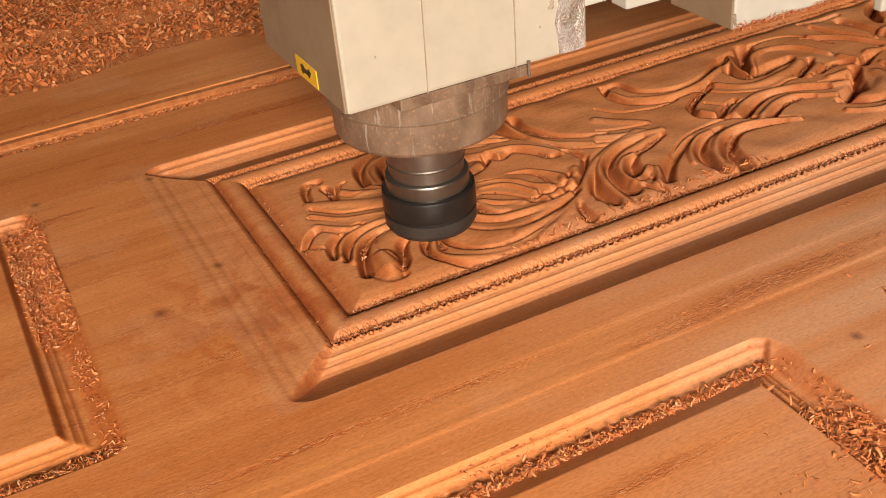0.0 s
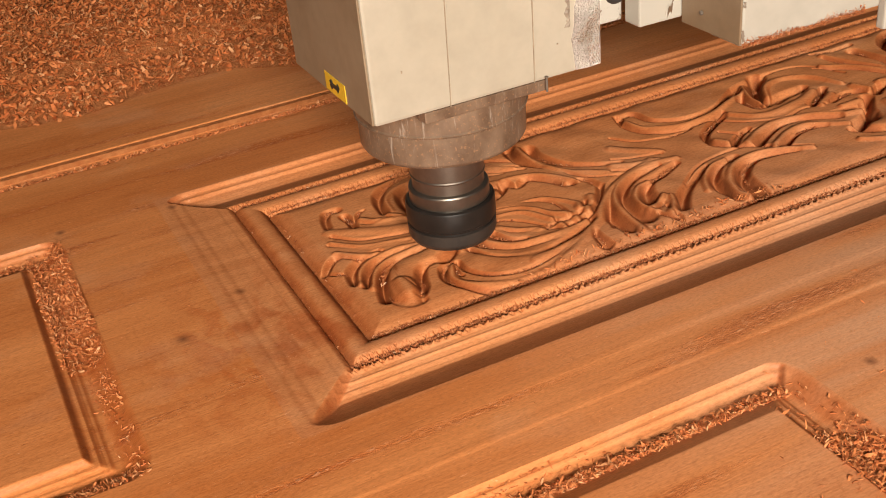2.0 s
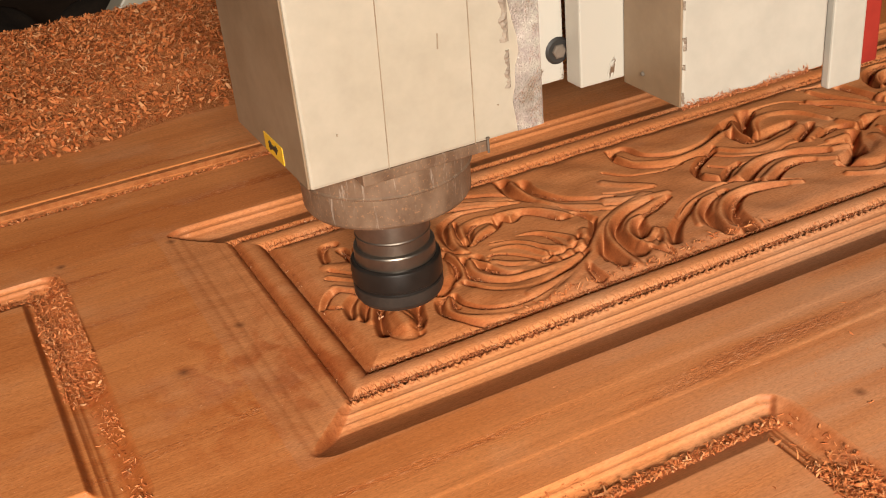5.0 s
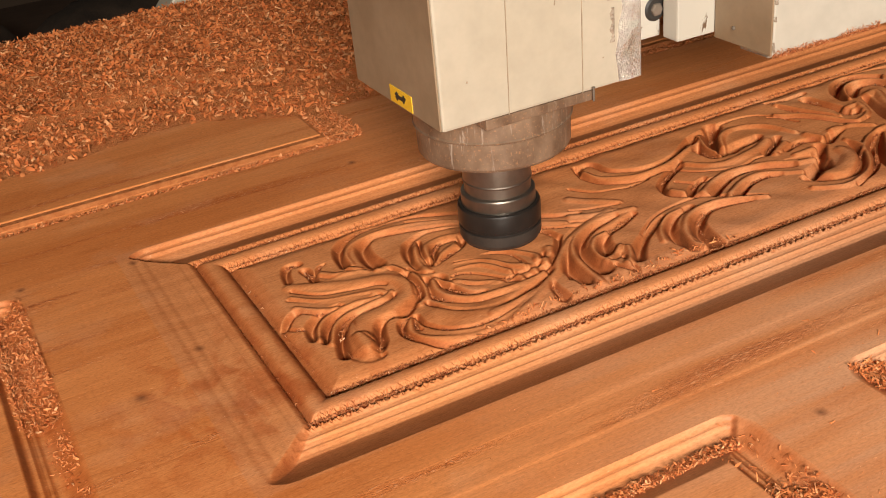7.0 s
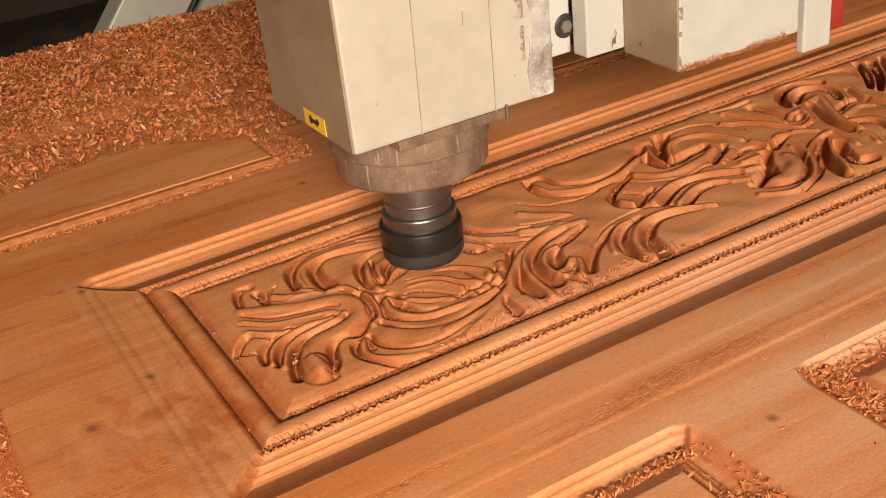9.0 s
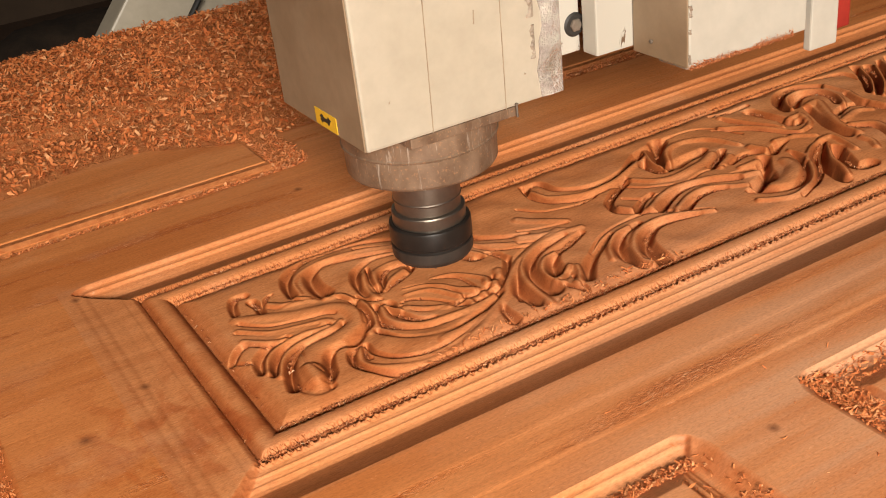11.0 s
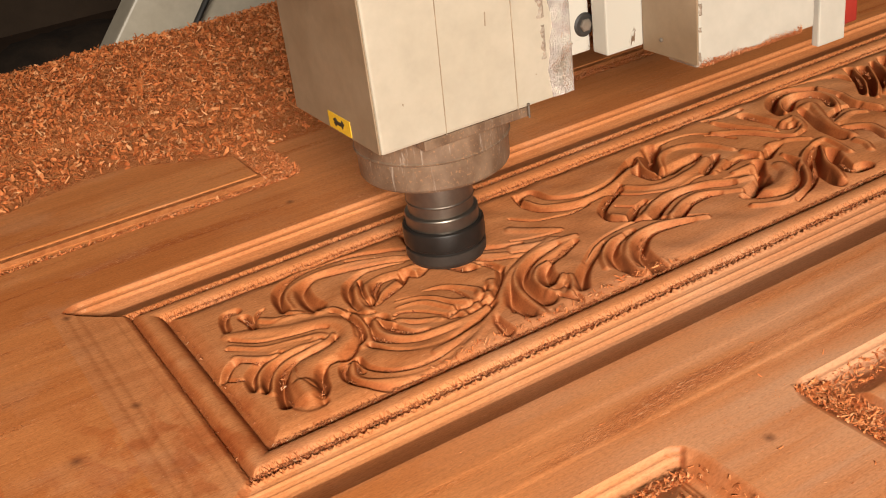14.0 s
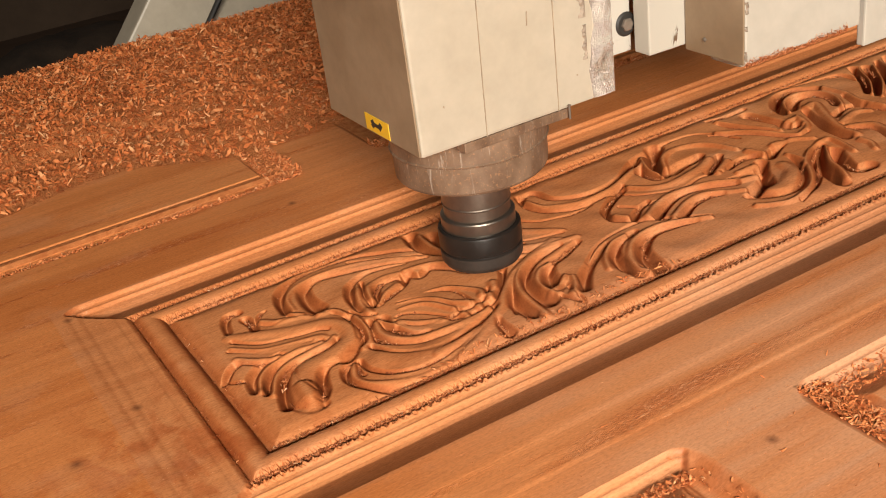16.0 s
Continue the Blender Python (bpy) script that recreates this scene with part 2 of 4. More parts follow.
NEAR_STEPS = ((0, 0.15, 0.30, 0.35, 0.50, 0.57, 0.64, 0.78, 1), (0, 0.04, 0.21, 0.17, 0.30, 0.47, 0.43, 0.50, 1))
FAR_STEPS = ((0, 0.20, 0.40, 0.58, 0.67, 0.76, 0.90, 0.97, 1), (0, 0.06, 0.20, 0.30, 0.62, 0.58, 0.66, 0.95, 1))


def face(u, steps):
    """The moulded side of a groove, 0 at its foot and 1 at its top: a cove, a small fillet with a ledge behind it, a sloping band."""
    return np.interp(u, *steps)


def hollow(t):
    """The plain side of a groove, 0 at its top and 1 at its foot: a nearly even slope."""
    return 1 - (1 - np.clip(t, 0, 1)) ** 1.1


def edge_round(x, y, x0, x1, y0, y1, r):
    """How far inside a rectangle with rounded corners a point lies."""
    qx = np.abs(x - (x0 + x1) / 2) - (x1 - x0) / 2 + r
    qy = np.abs(y - (y0 + y1) / 2) - (y1 - y0) / 2 + r
    return -(np.hypot(np.maximum(qx, 0), np.maximum(qy, 0)) + np.minimum(np.maximum(qx, qy), 0) - r)


def edge_square(x, y, x0, x1, y0, y1):
    return np.minimum(np.minimum(x - x0, x1 - x), np.minimum(y - y0, y1 - y))


def wobble(x, y, f, seed=0.0):
    """A cheap smooth pseudo-noise of about unit size."""
    return (np.sin(f * x + 1.7 * np.sin(0.6 * f * y + seed)) + np.sin(1.31 * f * y + 2.1 * np.sin(0.7 * f * x + 2 * seed)) + np.sin(0.83 * f * (x + y) + seed * 3)) / 3


def moulding(x, y, rect, width, depth, top, r=0.012, end_fade=0.5, blend=0.006):
    """A sunk moulding: outer wall down, inner wall up to the level top; the walls that face the front are the steeper ones."""
    d, s = edge_round(x, y, *rect, r), edge_square(x, y, *rect)
    ends, front, back = np.minimum(x - rect[0], rect[1] - x), y - rect[2], rect[3] - y
    at_front = ease(0.5 + (np.minimum(ends, back) - front) / blend)
    at_back = ease(0.5 + (np.minimum(ends, front) - back) / 0.005)
    at_end = np.clip(1 - at_front - at_back, 0, 1)
    split = width * (0.5 + 0.06 * at_front - 0.10 * at_back)
    depth = depth * (1 - end_fade * at_end)
    t, u = d / split, (s - split) / (width - split)
    soft = 0.5 * ease(t) + 0.5 * np.clip(t, 0, 1)
    outer = -depth * (at_back * (1 - face(1 - t, FAR_STEPS)) + at_front * hollow(t) + at_end * soft)
    inner = -depth + (depth + top) * ((1 - at_back) * face(u, NEAR_STEPS) + at_back * (1 - hollow(1 - u)))
    worn = sum(np.exp(-(((s - k * width) / 0.0020) ** 2)) for k in (0.2, 0.38, 0.62, 0.84))
    return np.where(d <= 0, 0.0, np.maximum(outer, np.where(s > split, inner, -depth)) - 0.00020 * at_end * worn * ease(d / 0.003))


# ---- setting ----
CONCRETE = plain_mat("workshop_concrete", (0.075, 0.045, 0.028), (0.125, 0.078, 0.050), 3, 0.9, relief=0.4, depth=0.004)
PLASTER = plain_mat("dim_plaster", (0.085, 0.055, 0.035), (0.13, 0.085, 0.055), 2, 0.9, relief=0.3, depth=0.003)
tagged(mesh_object("floor", box(-3.5, 4.5, -2.0, 4.7, -0.95, -0.85), CONCRETE), "dusty grey concrete workshop floor", "floor", kind="structure")
bm = bmesh.new()
# the gap between these pieces is added for the fill lamp
add_box(bm, -3.5, 1.55, 4.5, 4.7, -0.95, 2.7)
add_box(bm, 2.95, 4.5, 4.5, 4.7, -0.95, 2.7)
add_box(bm, 1.55, 2.95, 4.5, 4.7, -0.95, 1.2)
add_box(bm, 1.55, 2.95, 4.5, 4.7, 2.3, 2.7)
tagged(mesh_object("wall_north", bm, PLASTER), "dim plastered workshop wall with an unseen opening added for the fill lamp", "wall", kind="structure")
tagged(mesh_object("wall_west", box(-3.7, -3.5, -1.8, 4.7, -0.95, 2.7), PLASTER), "dim plastered workshop wall", "wall", kind="structure")
tagged(mesh_object("wall_east", box(4.5, 4.7, -1.8, 4.7, -0.95, 2.7), PLASTER), "dim plastered workshop wall", "wall", kind="structure")
tagged(mesh_object("ceiling", box(-3.7, 4.7, -2.0, 4.7, 2.7, 2.85), PLASTER), "dim workshop ceiling", "ceiling", kind="structure")
bm = bmesh.new()
add_box(bm, -3.7, -2.0, -2.0, -1.8, -0.95, 2.7)
add_box(bm, 0.2, 4.7, -2.0, -1.8, -0.95, 2.7)
add_box(bm, -2.0, 0.2, -2.0, -1.8, 1.7, 2.7)
tagged(mesh_object("wall_south", bm, PLASTER), "plastered workshop wall with a wide shutter opening", "wall", kind="structure")

# ---- the carved door ----
DOOR = new("carved_door")
tagged(DOOR, "reddish hardwood door blank being carved, dusty with shavings", "door")
MAIN = (-0.058, 0.98, -0.0595, 0.2045)
LEFT = (-0.62, -0.119, -0.047, 0.192)
NEAR_A, NEAR_B = (-0.36, 0.147, -0.52, -0.1265), (0.206, 0.92, -0.52, -0.1275)
FAR_A, FAR_B = (-0.36, 0.147, 0.279, 0.655), (0.206, 0.92, 0.279, 0.655)


def smooth_line(points, n=7):
    """A Catmull-Rom line through the points."""
    p = np.array([points[0], *points, points[-1]], float)
    out = []
    for i in range(1, len(p) - 2):
        for k in range(n):
            t = k / n
            out.append(0.5 * (2 * p[i] + (p[i + 1] - p[i - 1]) * t + (2 * p[i - 1] - 5 * p[i] + 4 * p[i + 1] - p[i + 2]) * t * t + (3 * p[i] - p[i - 1] - 3 * p[i + 1] + p[i + 2]) * t**3))
    return np.array([*out, p[-1]])


# the carving is drawn in strokes, in millimetres: height or depth, half width at the start and at the end, the way
RIDGES, GOUGES = [], []


def ridge(high, w0, w1, *way):
    RIDGES.append((high, w0, w1, way))


def gouge(deep, w0, w1, *way):
    GOUGES.append((deep, w0, w1, way))


def scroll_leaf():
    """The S-shaped leaf with its bulb and side strands."""
    ridge(1.7, 4, 7.5, (17, 103), (25, 99), (34, 94), (48, 86), (66, 80), (73, 71), (72, 59), (64, 51), (52, 47), (39, 44), (30, 35), (26, 21), (27, 15))
    ridge(4.6, 6.5, 7.5, (30, 30), (29, 19))
    ridge(1.2, 2.6, 2.9, (14, 91), (27, 78), (42, 73), (57, 70), (60, 66))
    ridge(1.2, 2.6, 2.4, (12, 79), (23, 69), (32, 66))
    ridge(1.4, 2.2, 2.2, (11, 41), (14, 50), (21, 58), (30, 62), (42, 64), (56, 63))
    ridge(1.4, 2.6, 2.2, (15, 34), (19, 42), (25, 50), (35, 56), (48, 58), (59, 60), (64, 64))
    gouge(2.6, 1.5, 1.3, (17, 98), (22, 92), (30, 85), (45, 80), (59, 77), (65, 73))
    gouge(2.6, 1.5, 1.1, (12, 90), (19, 83), (26, 77), (41, 72), (53, 69))
    gouge(2.4, 1.6, 1.3, (11, 77), (19, 68), (27, 64), (35, 67))
    gouge(4, 3.6, 1.4, (10, 45), (11, 54), (17, 62), (24, 66), (33, 68))
    gouge(4.2, 2.6, 1.6, (14, 38), (17, 47), (23, 55), (33, 61), (48, 63), (60, 65))
    gouge(5.2, 3.4, 2.0, (17, 20), (20, 32), (24, 42), (30, 50), (40, 55), (54, 56), (63, 60))
    gouge(3.2, 2, 3.2, (20, 27), (20, 17), (25, 10), (31, 10))
    gouge(2.8, 0.9, 1.8, (33, 48), (31, 35), (34, 22))
    gouge(4.4, 2.2, 3.2, (56, 40), (47, 39), (41, 31), (37, 20), (32, 14))
    gouge(3, 2.6, 2.2, (12, 75), (6, 72), (0, 65))
    gouge(2.2, 1.3, 0.9, (0, 65), (4, 59), (8, 56))
    gouge(3, 2, 2.6, (19, 109), (21, 119), (25, 126), (31, 126))
    gouge(3.4, 2.6, 2, (32, 116), (33, 108), (32, 100))
    gouge(2.8, 1.4, 1.6, (34, 108), (42, 99), (53, 98), (67, 93), (77, 82), (78, 68), (74, 54))
    gouge(2.6, 1.8, 1, (36, 108), (41, 115), (45, 117))
    ridge(1.6, 3.6, 3, (39, 106), (45, 100), (55, 97), (62, 94))
    ridge(1.8, 3, 2.6, (68, 91), (76, 88), (79, 81))
    gouge(4.2, 2, 4.2, (80, 76), (79, 62), (75, 50), (67, 45), (59, 39))
    ridge(1.5, 2.6, 2.6, (82, 74), (82, 59), (78, 47), (71, 42))


def upper_curls():
    """Two curled leaves beside the far bead, and the almond between them."""
    gouge(4.4, 3.4, 0.9, (55, 107), (56, 120), (61, 131), (72, 139), (88, 143), (110, 140), (130, 132), (148, 120), (156, 112))
    ridge(1.3, 2.6, 1.8, (58, 106), (60, 119), (69, 129), (85, 134), (106, 131), (126, 123), (144, 112))
    ridge(1.8, 2.8, 2.8, (55, 102), (60, 97))
    gouge(4.6, 4.6, 0.9, (70, 98), (69, 109), (72, 122), (80, 129), (89, 129), (102, 125), (119, 119), (135, 112), (149, 107))
    gouge(2.4, 1.6, 1, (53, 101), (58, 94), (68, 95))
    gouge(4, 3.4, 0.9, (90, 79), (90, 94), (94, 105), (100, 111), (111, 115), (123, 112), (135, 109))
    ridge(1.6, 2.2, 3.4, (98, 101), (92, 88), (91, 73))
    gouge(3, 1.6, 1.6, (103, 107), (98, 92), (96, 77))
    gouge(2, 1.1, 1.1, (83, 82), (87, 72), (93, 69))
    gouge(4.2, 3, 1.4, (99, 78), (104, 90), (112, 97), (123, 96))
    ridge(1.6, 1.8, 3.6, (99, 77), (108, 84), (119, 89))
    gouge(4.2, 1.6, 3, (100, 78), (110, 81), (120, 87), (127, 95))
    ridge(1.2, 3, 2, (99, 86), (104, 99), (114, 103), (125, 101))


def eye_leaf():
    """The eye-shaped leaf with its rim and the finger lobes over it."""
    gouge(3.8, 2.6, 1.3, (85, 63), (81, 51), (83, 40), (91, 32), (102, 26), (119, 24), (138, 27))
    ridge(1.5, 3, 3.4, (88, 59), (85, 49), (88, 39), (97, 31), (111, 27), (128, 26), (144, 30))
    gouge(4, 3.4, 1.2, (93, 61), (92, 49), (98, 36), (107, 32))
    ridge(1.6, 2, 2, (91, 61), (93, 55), (95, 50))
    ridge(1.4, 2.4, 3.2, (99, 52), (107, 44), (118, 37))
    gouge(1.8, 0.9, 0.9, (100, 58), (105, 58), (114, 51), (123, 39))
    gouge(2.6, 1, 1.6, (98, 55), (103, 44), (114, 38), (128, 37))
    ridge(1.9, 1, 3, (105, 64), (119, 59), (129, 43))
    ridge(2.2, 0.6, 3.6, (107, 70), (122, 64), (132, 49), (139, 42))
    ridge(2.2, 0.6, 3.8, (126, 71), (140, 65), (150, 51), (149, 44))
    gouge(2, 0.9, 1.4, (109, 71), (122, 65), (128, 53), (131, 39))
    gouge(2, 0.8, 1.4, (127, 70), (139, 61), (141, 48), (139, 39))
    gouge(2.8, 1.6, 1.6, (131, 38), (140, 38), (148, 41), (156, 49))
    gouge(4.2, 1.4, 2.6, (75, 41), (81, 28), (96, 17), (113, 15), (130, 20), (148, 29))


def near_curl():
    """The long curl along the near bead, and the scalloped plate."""
    gouge(3.8, 2.2, 1.2, (60, 32), (54, 30), (51, 20), (55, 9), (64, -1), (79, -5), (96, -5))
    ridge(1.5, 2.4, 3.6, (60, 31), (55, 20), (59, 10), (72, 1), (88, -2), (107, 0), (128, 11), (144, 23))
    gouge(3.4, 1.8, 1.4, (64, 32), (64, 22), (71, 12), (82, 6), (99, 6), (117, 11), (134, 19))
    gouge(2.4, 1.4, 1.4, (61, 30), (59, 22), (60, 19))
    ridge(0.9, 9, 8, (75, 26), (88, 17), (106, 16))
    ridge(1.6, 3.6, 3.6, (161, 52), (159, 48))
    ridge(1.6, 3.4, 3.4, (152, 42), (151, 39))
    ridge(1.6, 3.2, 3.2, (141, 36), (141, 34))
    ridge(1.6, 3, 3, (130, 34), (131, 32))
    gouge(3, 2, 1.6, (174, 61), (165, 48), (155, 38), (145, 33), (134, 31), (123, 34))
    gouge(2.6, 2.6, 2.2, (129, 97), (133, 89), (143, 93), (153, 82), (158, 73), (170, 73), (173, 62))
    ridge(1.6, 2.6, 2.4, (129, 100), (146, 97), (158, 86), (166, 73))
    gouge(4.4, 4.2, 2.4, (155, 140), (151, 126), (153, 113), (159, 103))
    ridge(1.3, 2.6, 2.6, (159, 134), (157, 115), (161, 101), (170, 86), (187, 73))
    gouge(4, 3.6, 1.4, (165, 129), (164, 114), (170, 99), (185, 85), (201, 79))
    gouge(2.2, 1.2, 1.2, (165, 91), (172, 77), (187, 67), (198, 64))
    gouge(1.6, 1, 1, (108, 135), (124, 126), (139, 117), (154, 110))
    gouge(3.8, 1, 3.6, (144, 26), (140, 13), (139, 3))


def long_stems():
    """Stems that sweep from the near bead to the middle ground, and the wide hooks that follow."""
    ridge(1.6, 4.2, 3.6, (99, 10), (115, 13), (133, 17), (149, 26), (163, 41), (178, 54), (195, 63), (217, 70))
    gouge(5, 1.4, 2, (153, 15), (159, 30), (166, 42), (178, 53))
    gouge(4.8, 4.6, 1.8, (159, 9), (158, 26), (165, 41), (176, 53), (192, 63), (211, 69))
    ridge(1.7, 3.4, 3, (164, 3), (165, 22), (170, 39), (179, 52), (196, 62), (214, 65), (230, 63))
    gouge(5, 4.8, 1.8, (173, 13), (173, 29), (177, 43), (186, 52), (199, 58), (216, 62))
    ridge(1.6, 2.6, 2.2, (182, 16), (179, 26), (182, 37), (190, 45), (199, 48))
    gouge(5, 5, 2, (186, 24), (189, 35), (197, 46), (211, 51), (226, 57))
    ridge(1.9, 3.4, 2.4, (180, 20), (187, 23), (196, 29))
    ridge(1.9, 3.6, 2.4, (188, 10), (195, 17), (199, 26))
    gouge(2.6, 1.4, 1.2, (182, 20), (182, 10), (188, 0))
    gouge(2.6, 1.4, 1.2, (191, 19), (189, 11), (189, 2))
    gouge(4.8, 4, 1.6, (196, 12), (207, 24), (221, 34), (238, 43))
    gouge(1.8, 1.1, 1.1, (215, 34), (229, 44), (245, 50), (264, 52), (281, 46), (306, 28))
    ridge(1.7, 2.6, 2.2, (219, 18), (226, 30), (238, 40), (252, 44))
    gouge(5.2, 5, 1.8, (230, 5), (228, 16), (233, 30), (245, 40), (260, 44))
    ridge(1.9, 3.6, 2.4, (234, 1), (232, 9), (238, 22), (250, 34), (265, 39), (280, 37), (303, 25))
    gouge(5.4, 5.4, 1.6, (241, -1), (243, 13), (249, 24), (262, 33), (277, 33), (295, 28))
    ridge(1.3, 3.4, 3, (199, -7), (212, -5), (222, -4))


def lens_leaf():
    """The lens-shaped leaf beside the far bead and the finger tips under it."""
    gouge(3.4, 2.6, 1.3, (239, 133), (247, 132), (250, 118), (263, 108), (279, 105), (302, 111), (323, 124), (344, 130), (362, 131))
    ridge(1.4, 2.6, 3, (235, 124), (240, 110), (260, 99), (283, 100), (308, 109), (326, 117))
    gouge(3, 2.4, 1.3, (236, 134), (232, 117), (239, 102), (256, 94), (276, 95), (295, 99))
    gouge(2.2, 1.2, 1, (214, 110), (226, 96), (244, 90), (263, 91))
    ridge(1.5, 4.4, 2.6, (206, 97), (218, 85), (229, 76))
    gouge(2, 1.1, 1.1, (198, 85), (211, 79), (228, 74))
    ridge(1.5, 3.4, 2.4, (193, 77), (206, 71), (221, 68))
    gouge(2.2, 1.2, 1.2, (185, 74), (201, 67), (217, 63))


def fan_flower():
    """Petals fanned under a hooked leaf."""
    gouge(3.6, 3, 1.4, (289, 94), (275, 86), (263, 77), (259, 65), (267, 56))
    gouge(1.8, 1.1, 1, (274, 77), (285, 67), (298, 65))
    gouge(1.8, 1.1, 1, (286, 88), (298, 77), (320, 69), (338, 72), (354, 68))
    ridge(1.3, 3, 3.4, (264, 67), (267, 61))
    gouge(3.6, 2.6, 1.4, (270, 57), (280, 65), (291, 69))
    ridge(1.5, 3.2, 2.6, (277, 53), (293, 62), (311, 66), (331, 63), (352, 51))
    gouge(3.8, 2.4, 1.4, (282, 48), (295, 56), (311, 61), (328, 59), (348, 48))
    ridge(1.5, 3.2, 2.8, (288, 41), (306, 50), (323, 51), (344, 38))
    gouge(3.8, 2.6, 1.4, (293, 38), (306, 45), (321, 47), (332, 44))
    gouge(1.8, 1.1, 1.1, (261, 60), (280, 45), (302, 31))
    gouge(4.4, 3.6, 2.6, (325, 122), (317, 108), (317, 93), (324, 90))
    ridge(1.5, 2.4, 2.4, (329, 120), (322, 105), (321, 90))
    gouge(5.2, 5, 3, (348, 129), (334, 115), (328, 100), (329, 92))
    ridge(1.6, 3, 3.4, (332, 100), (341, 112), (354, 118), (367, 116), (379, 106), (385, 88))
    ridge(1.6, 3.4, 4, (296, 93), (307, 82), (324, 78), (344, 82), (361, 89))
    gouge(4.4, 4.6, 2.4, (331, 92), (343, 95), (355, 96), (362, 98))
    gouge(1.8, 1.2, 1.2, (320, 114), (349, 128), (370, 131), (389, 125), (400, 100))
    ridge(1.6, 3.4, 3.4, (350, 69), (367, 78))
    gouge(3.8, 3, 2, (348, 74), (360, 81), (370, 88))
    gouge(3.2, 1.6, 2.6, (360, 69), (376, 73), (388, 69))
    ridge(1.5, 2.6, 3.4, (359, 60), (375, 59))
    gouge(3, 1.4, 2, (348, 56), (361, 55), (371, 52))
    ridge(1.7, 3, 3.4, (351, 49), (362, 46))
    ridge(2, 4.4, 4.8, (388, 79), (391, 70))
    gouge(5, 3.6, 5, (381, 60), (370, 49), (362, 37), (349, 32))


def great_loop():
    """The broad rounded leaf inside its loop, and the strips over it."""
    ridge(1.6, 8, 6, (356, 26), (369, 26), (384, 36), (388, 47))
    gouge(3.8, 1.4, 3.2, (400, 53), (395, 40), (384, 27), (369, 18), (355, 19), (340, 29))
    ridge(1.6, 2.4, 2.6, (401, 57), (402, 43), (393, 30), (381, 17), (365, 9), (348, 8), (333, 17))
    gouge(3, 2, 1.4, (409, 42), (397, 26), (380, 13), (359, 5))
    ridge(1.4, 2.6, 2.8, (395, 118), (411, 106), (427, 78), (436, 76), (447, 82), (452, 95), (441, 97))
    gouge(2.6, 1.2, 1.6, (389, 118), (407, 103), (417, 88), (427, 74), (440, 75))
    gouge(4.2, 3.6, 2.4, (438, 96), (438, 88), (446, 88))
    ridge(1.5, 2.8, 2.4, (408, 131), (419, 109), (428, 89))
    gouge(2.4, 1.2, 1.4, (407, 128), (414, 109), (427, 90))
    gouge(3, 4.4, 3.4, (433, 125), (435, 112), (438, 101))
    gouge(3, 2, 1.4, (407, 139), (419, 136), (440, 136))
    ridge(1.5, 4, 3, (406, 74), (420, 73), (433, 64))
    gouge(3.6, 3.4, 2.4, (391, 63), (405, 70), (417, 74))


def second_curl():
    """The hooked leaf and bell leaves past the loop."""
    gouge(4.8, 3, 3.6, (454, 110), (458, 122), (472, 134), (488, 137), (503, 126))
    ridge(1.7, 2.4, 2.6, (456, 108), (467, 123), (484, 128), (498, 118), (498, 103), (488, 87))
    gouge(4.4, 3.4, 2.4, (462, 111), (477, 121), (491, 119), (495, 107), (489, 94))
    ridge(1.7, 4.4, 4, (471, 105), (480, 105), (471, 89), (460, 68), (456, 47))
    gouge(4.4, 2.4, 3.4, (466, 101), (459, 85), (451, 66), (450, 50))
    ridge(1.5, 3.2, 3, (453, 97), (447, 85))
    ridge(1.5, 3.6, 3, (465, 68), (485, 74), (495, 69))
    gouge(3.6, 2.6, 2, (472, 80), (488, 85), (503, 80))
    ridge(1.5, 4.2, 3.6, (464, 60), (478, 50), (473, 32))
    gouge(3, 2, 1.6, (459, 58), (472, 47), (468, 30))
    ridge(1.7, 2.6, 3, (397, 38), (411, 48), (424, 54), (438, 55), (438, 42), (434, 30))
    gouge(5.2, 3, 4.6, (401, 34), (416, 47), (425, 51), (413, 38), (400, 22), (395, 6))
    ridge(1.9, 2.6, 3.6, (427, 48), (412, 31), (406, 18), (399, 6))
    gouge(5.2, 4.6, 4, (426, 39), (417, 23), (414, 11), (425, 9))
    ridge(1.6, 3.6, 3, (451, 39), (451, 31), (446, 23))
    gouge(4.8, 3.2, 2.4, (554, 135), (543, 117), (522, 93))
    ridge(1.6, 1.8, 1.8, (554, 130), (538, 106), (520, 88))
    gouge(4.8, 3.2, 2.4, (562, 129), (547, 108), (523, 86))
    ridge(1.6, 1.8, 1.8, (565, 125), (544, 99), (521, 80))
    gouge(4.8, 3.6, 2.4, (578, 129), (560, 108), (539, 86))
    gouge(3.2, 1.4, 2.6, (496, 145), (519, 138), (537, 131), (537, 116))
    ridge(1.5, 3.4, 3.6, (508, 123), (510, 106), (505, 88), (508, 68))
    gouge(3.4, 2.4, 2, (507, 101), (499, 80), (504, 62))


def far_leaves():
    """Plain ribs at the far end of the panel."""
    for x in (532, 547, 563, 580):
        ridge(1.6, 2.9, 2.9, (x + 48, 131), (x + 29, 104), (x, 82))
        gouge(3.6, 3.0, 3.0, (x + 56, 131), (x + 37, 104), (x + 8, 82))
    for y in (14, 38):
        ridge(1.6, 2.9, 2.9, (500, y), (525, y - 2), (556, y + 1))
        gouge(3.4, 2.6, 2.6, (500, y + 9), (525, y + 7), (556, y + 10))


for motif in (scroll_leaf, upper_curls, eye_leaf, near_curl, long_stems, lens_leaf, fan_flower, great_loop, second_curl, far_leaves):
    motif()


CUT = Vector((0.5, 0.866))  # the bit leans this way: gouges are shallow-sided before it and steep behind it


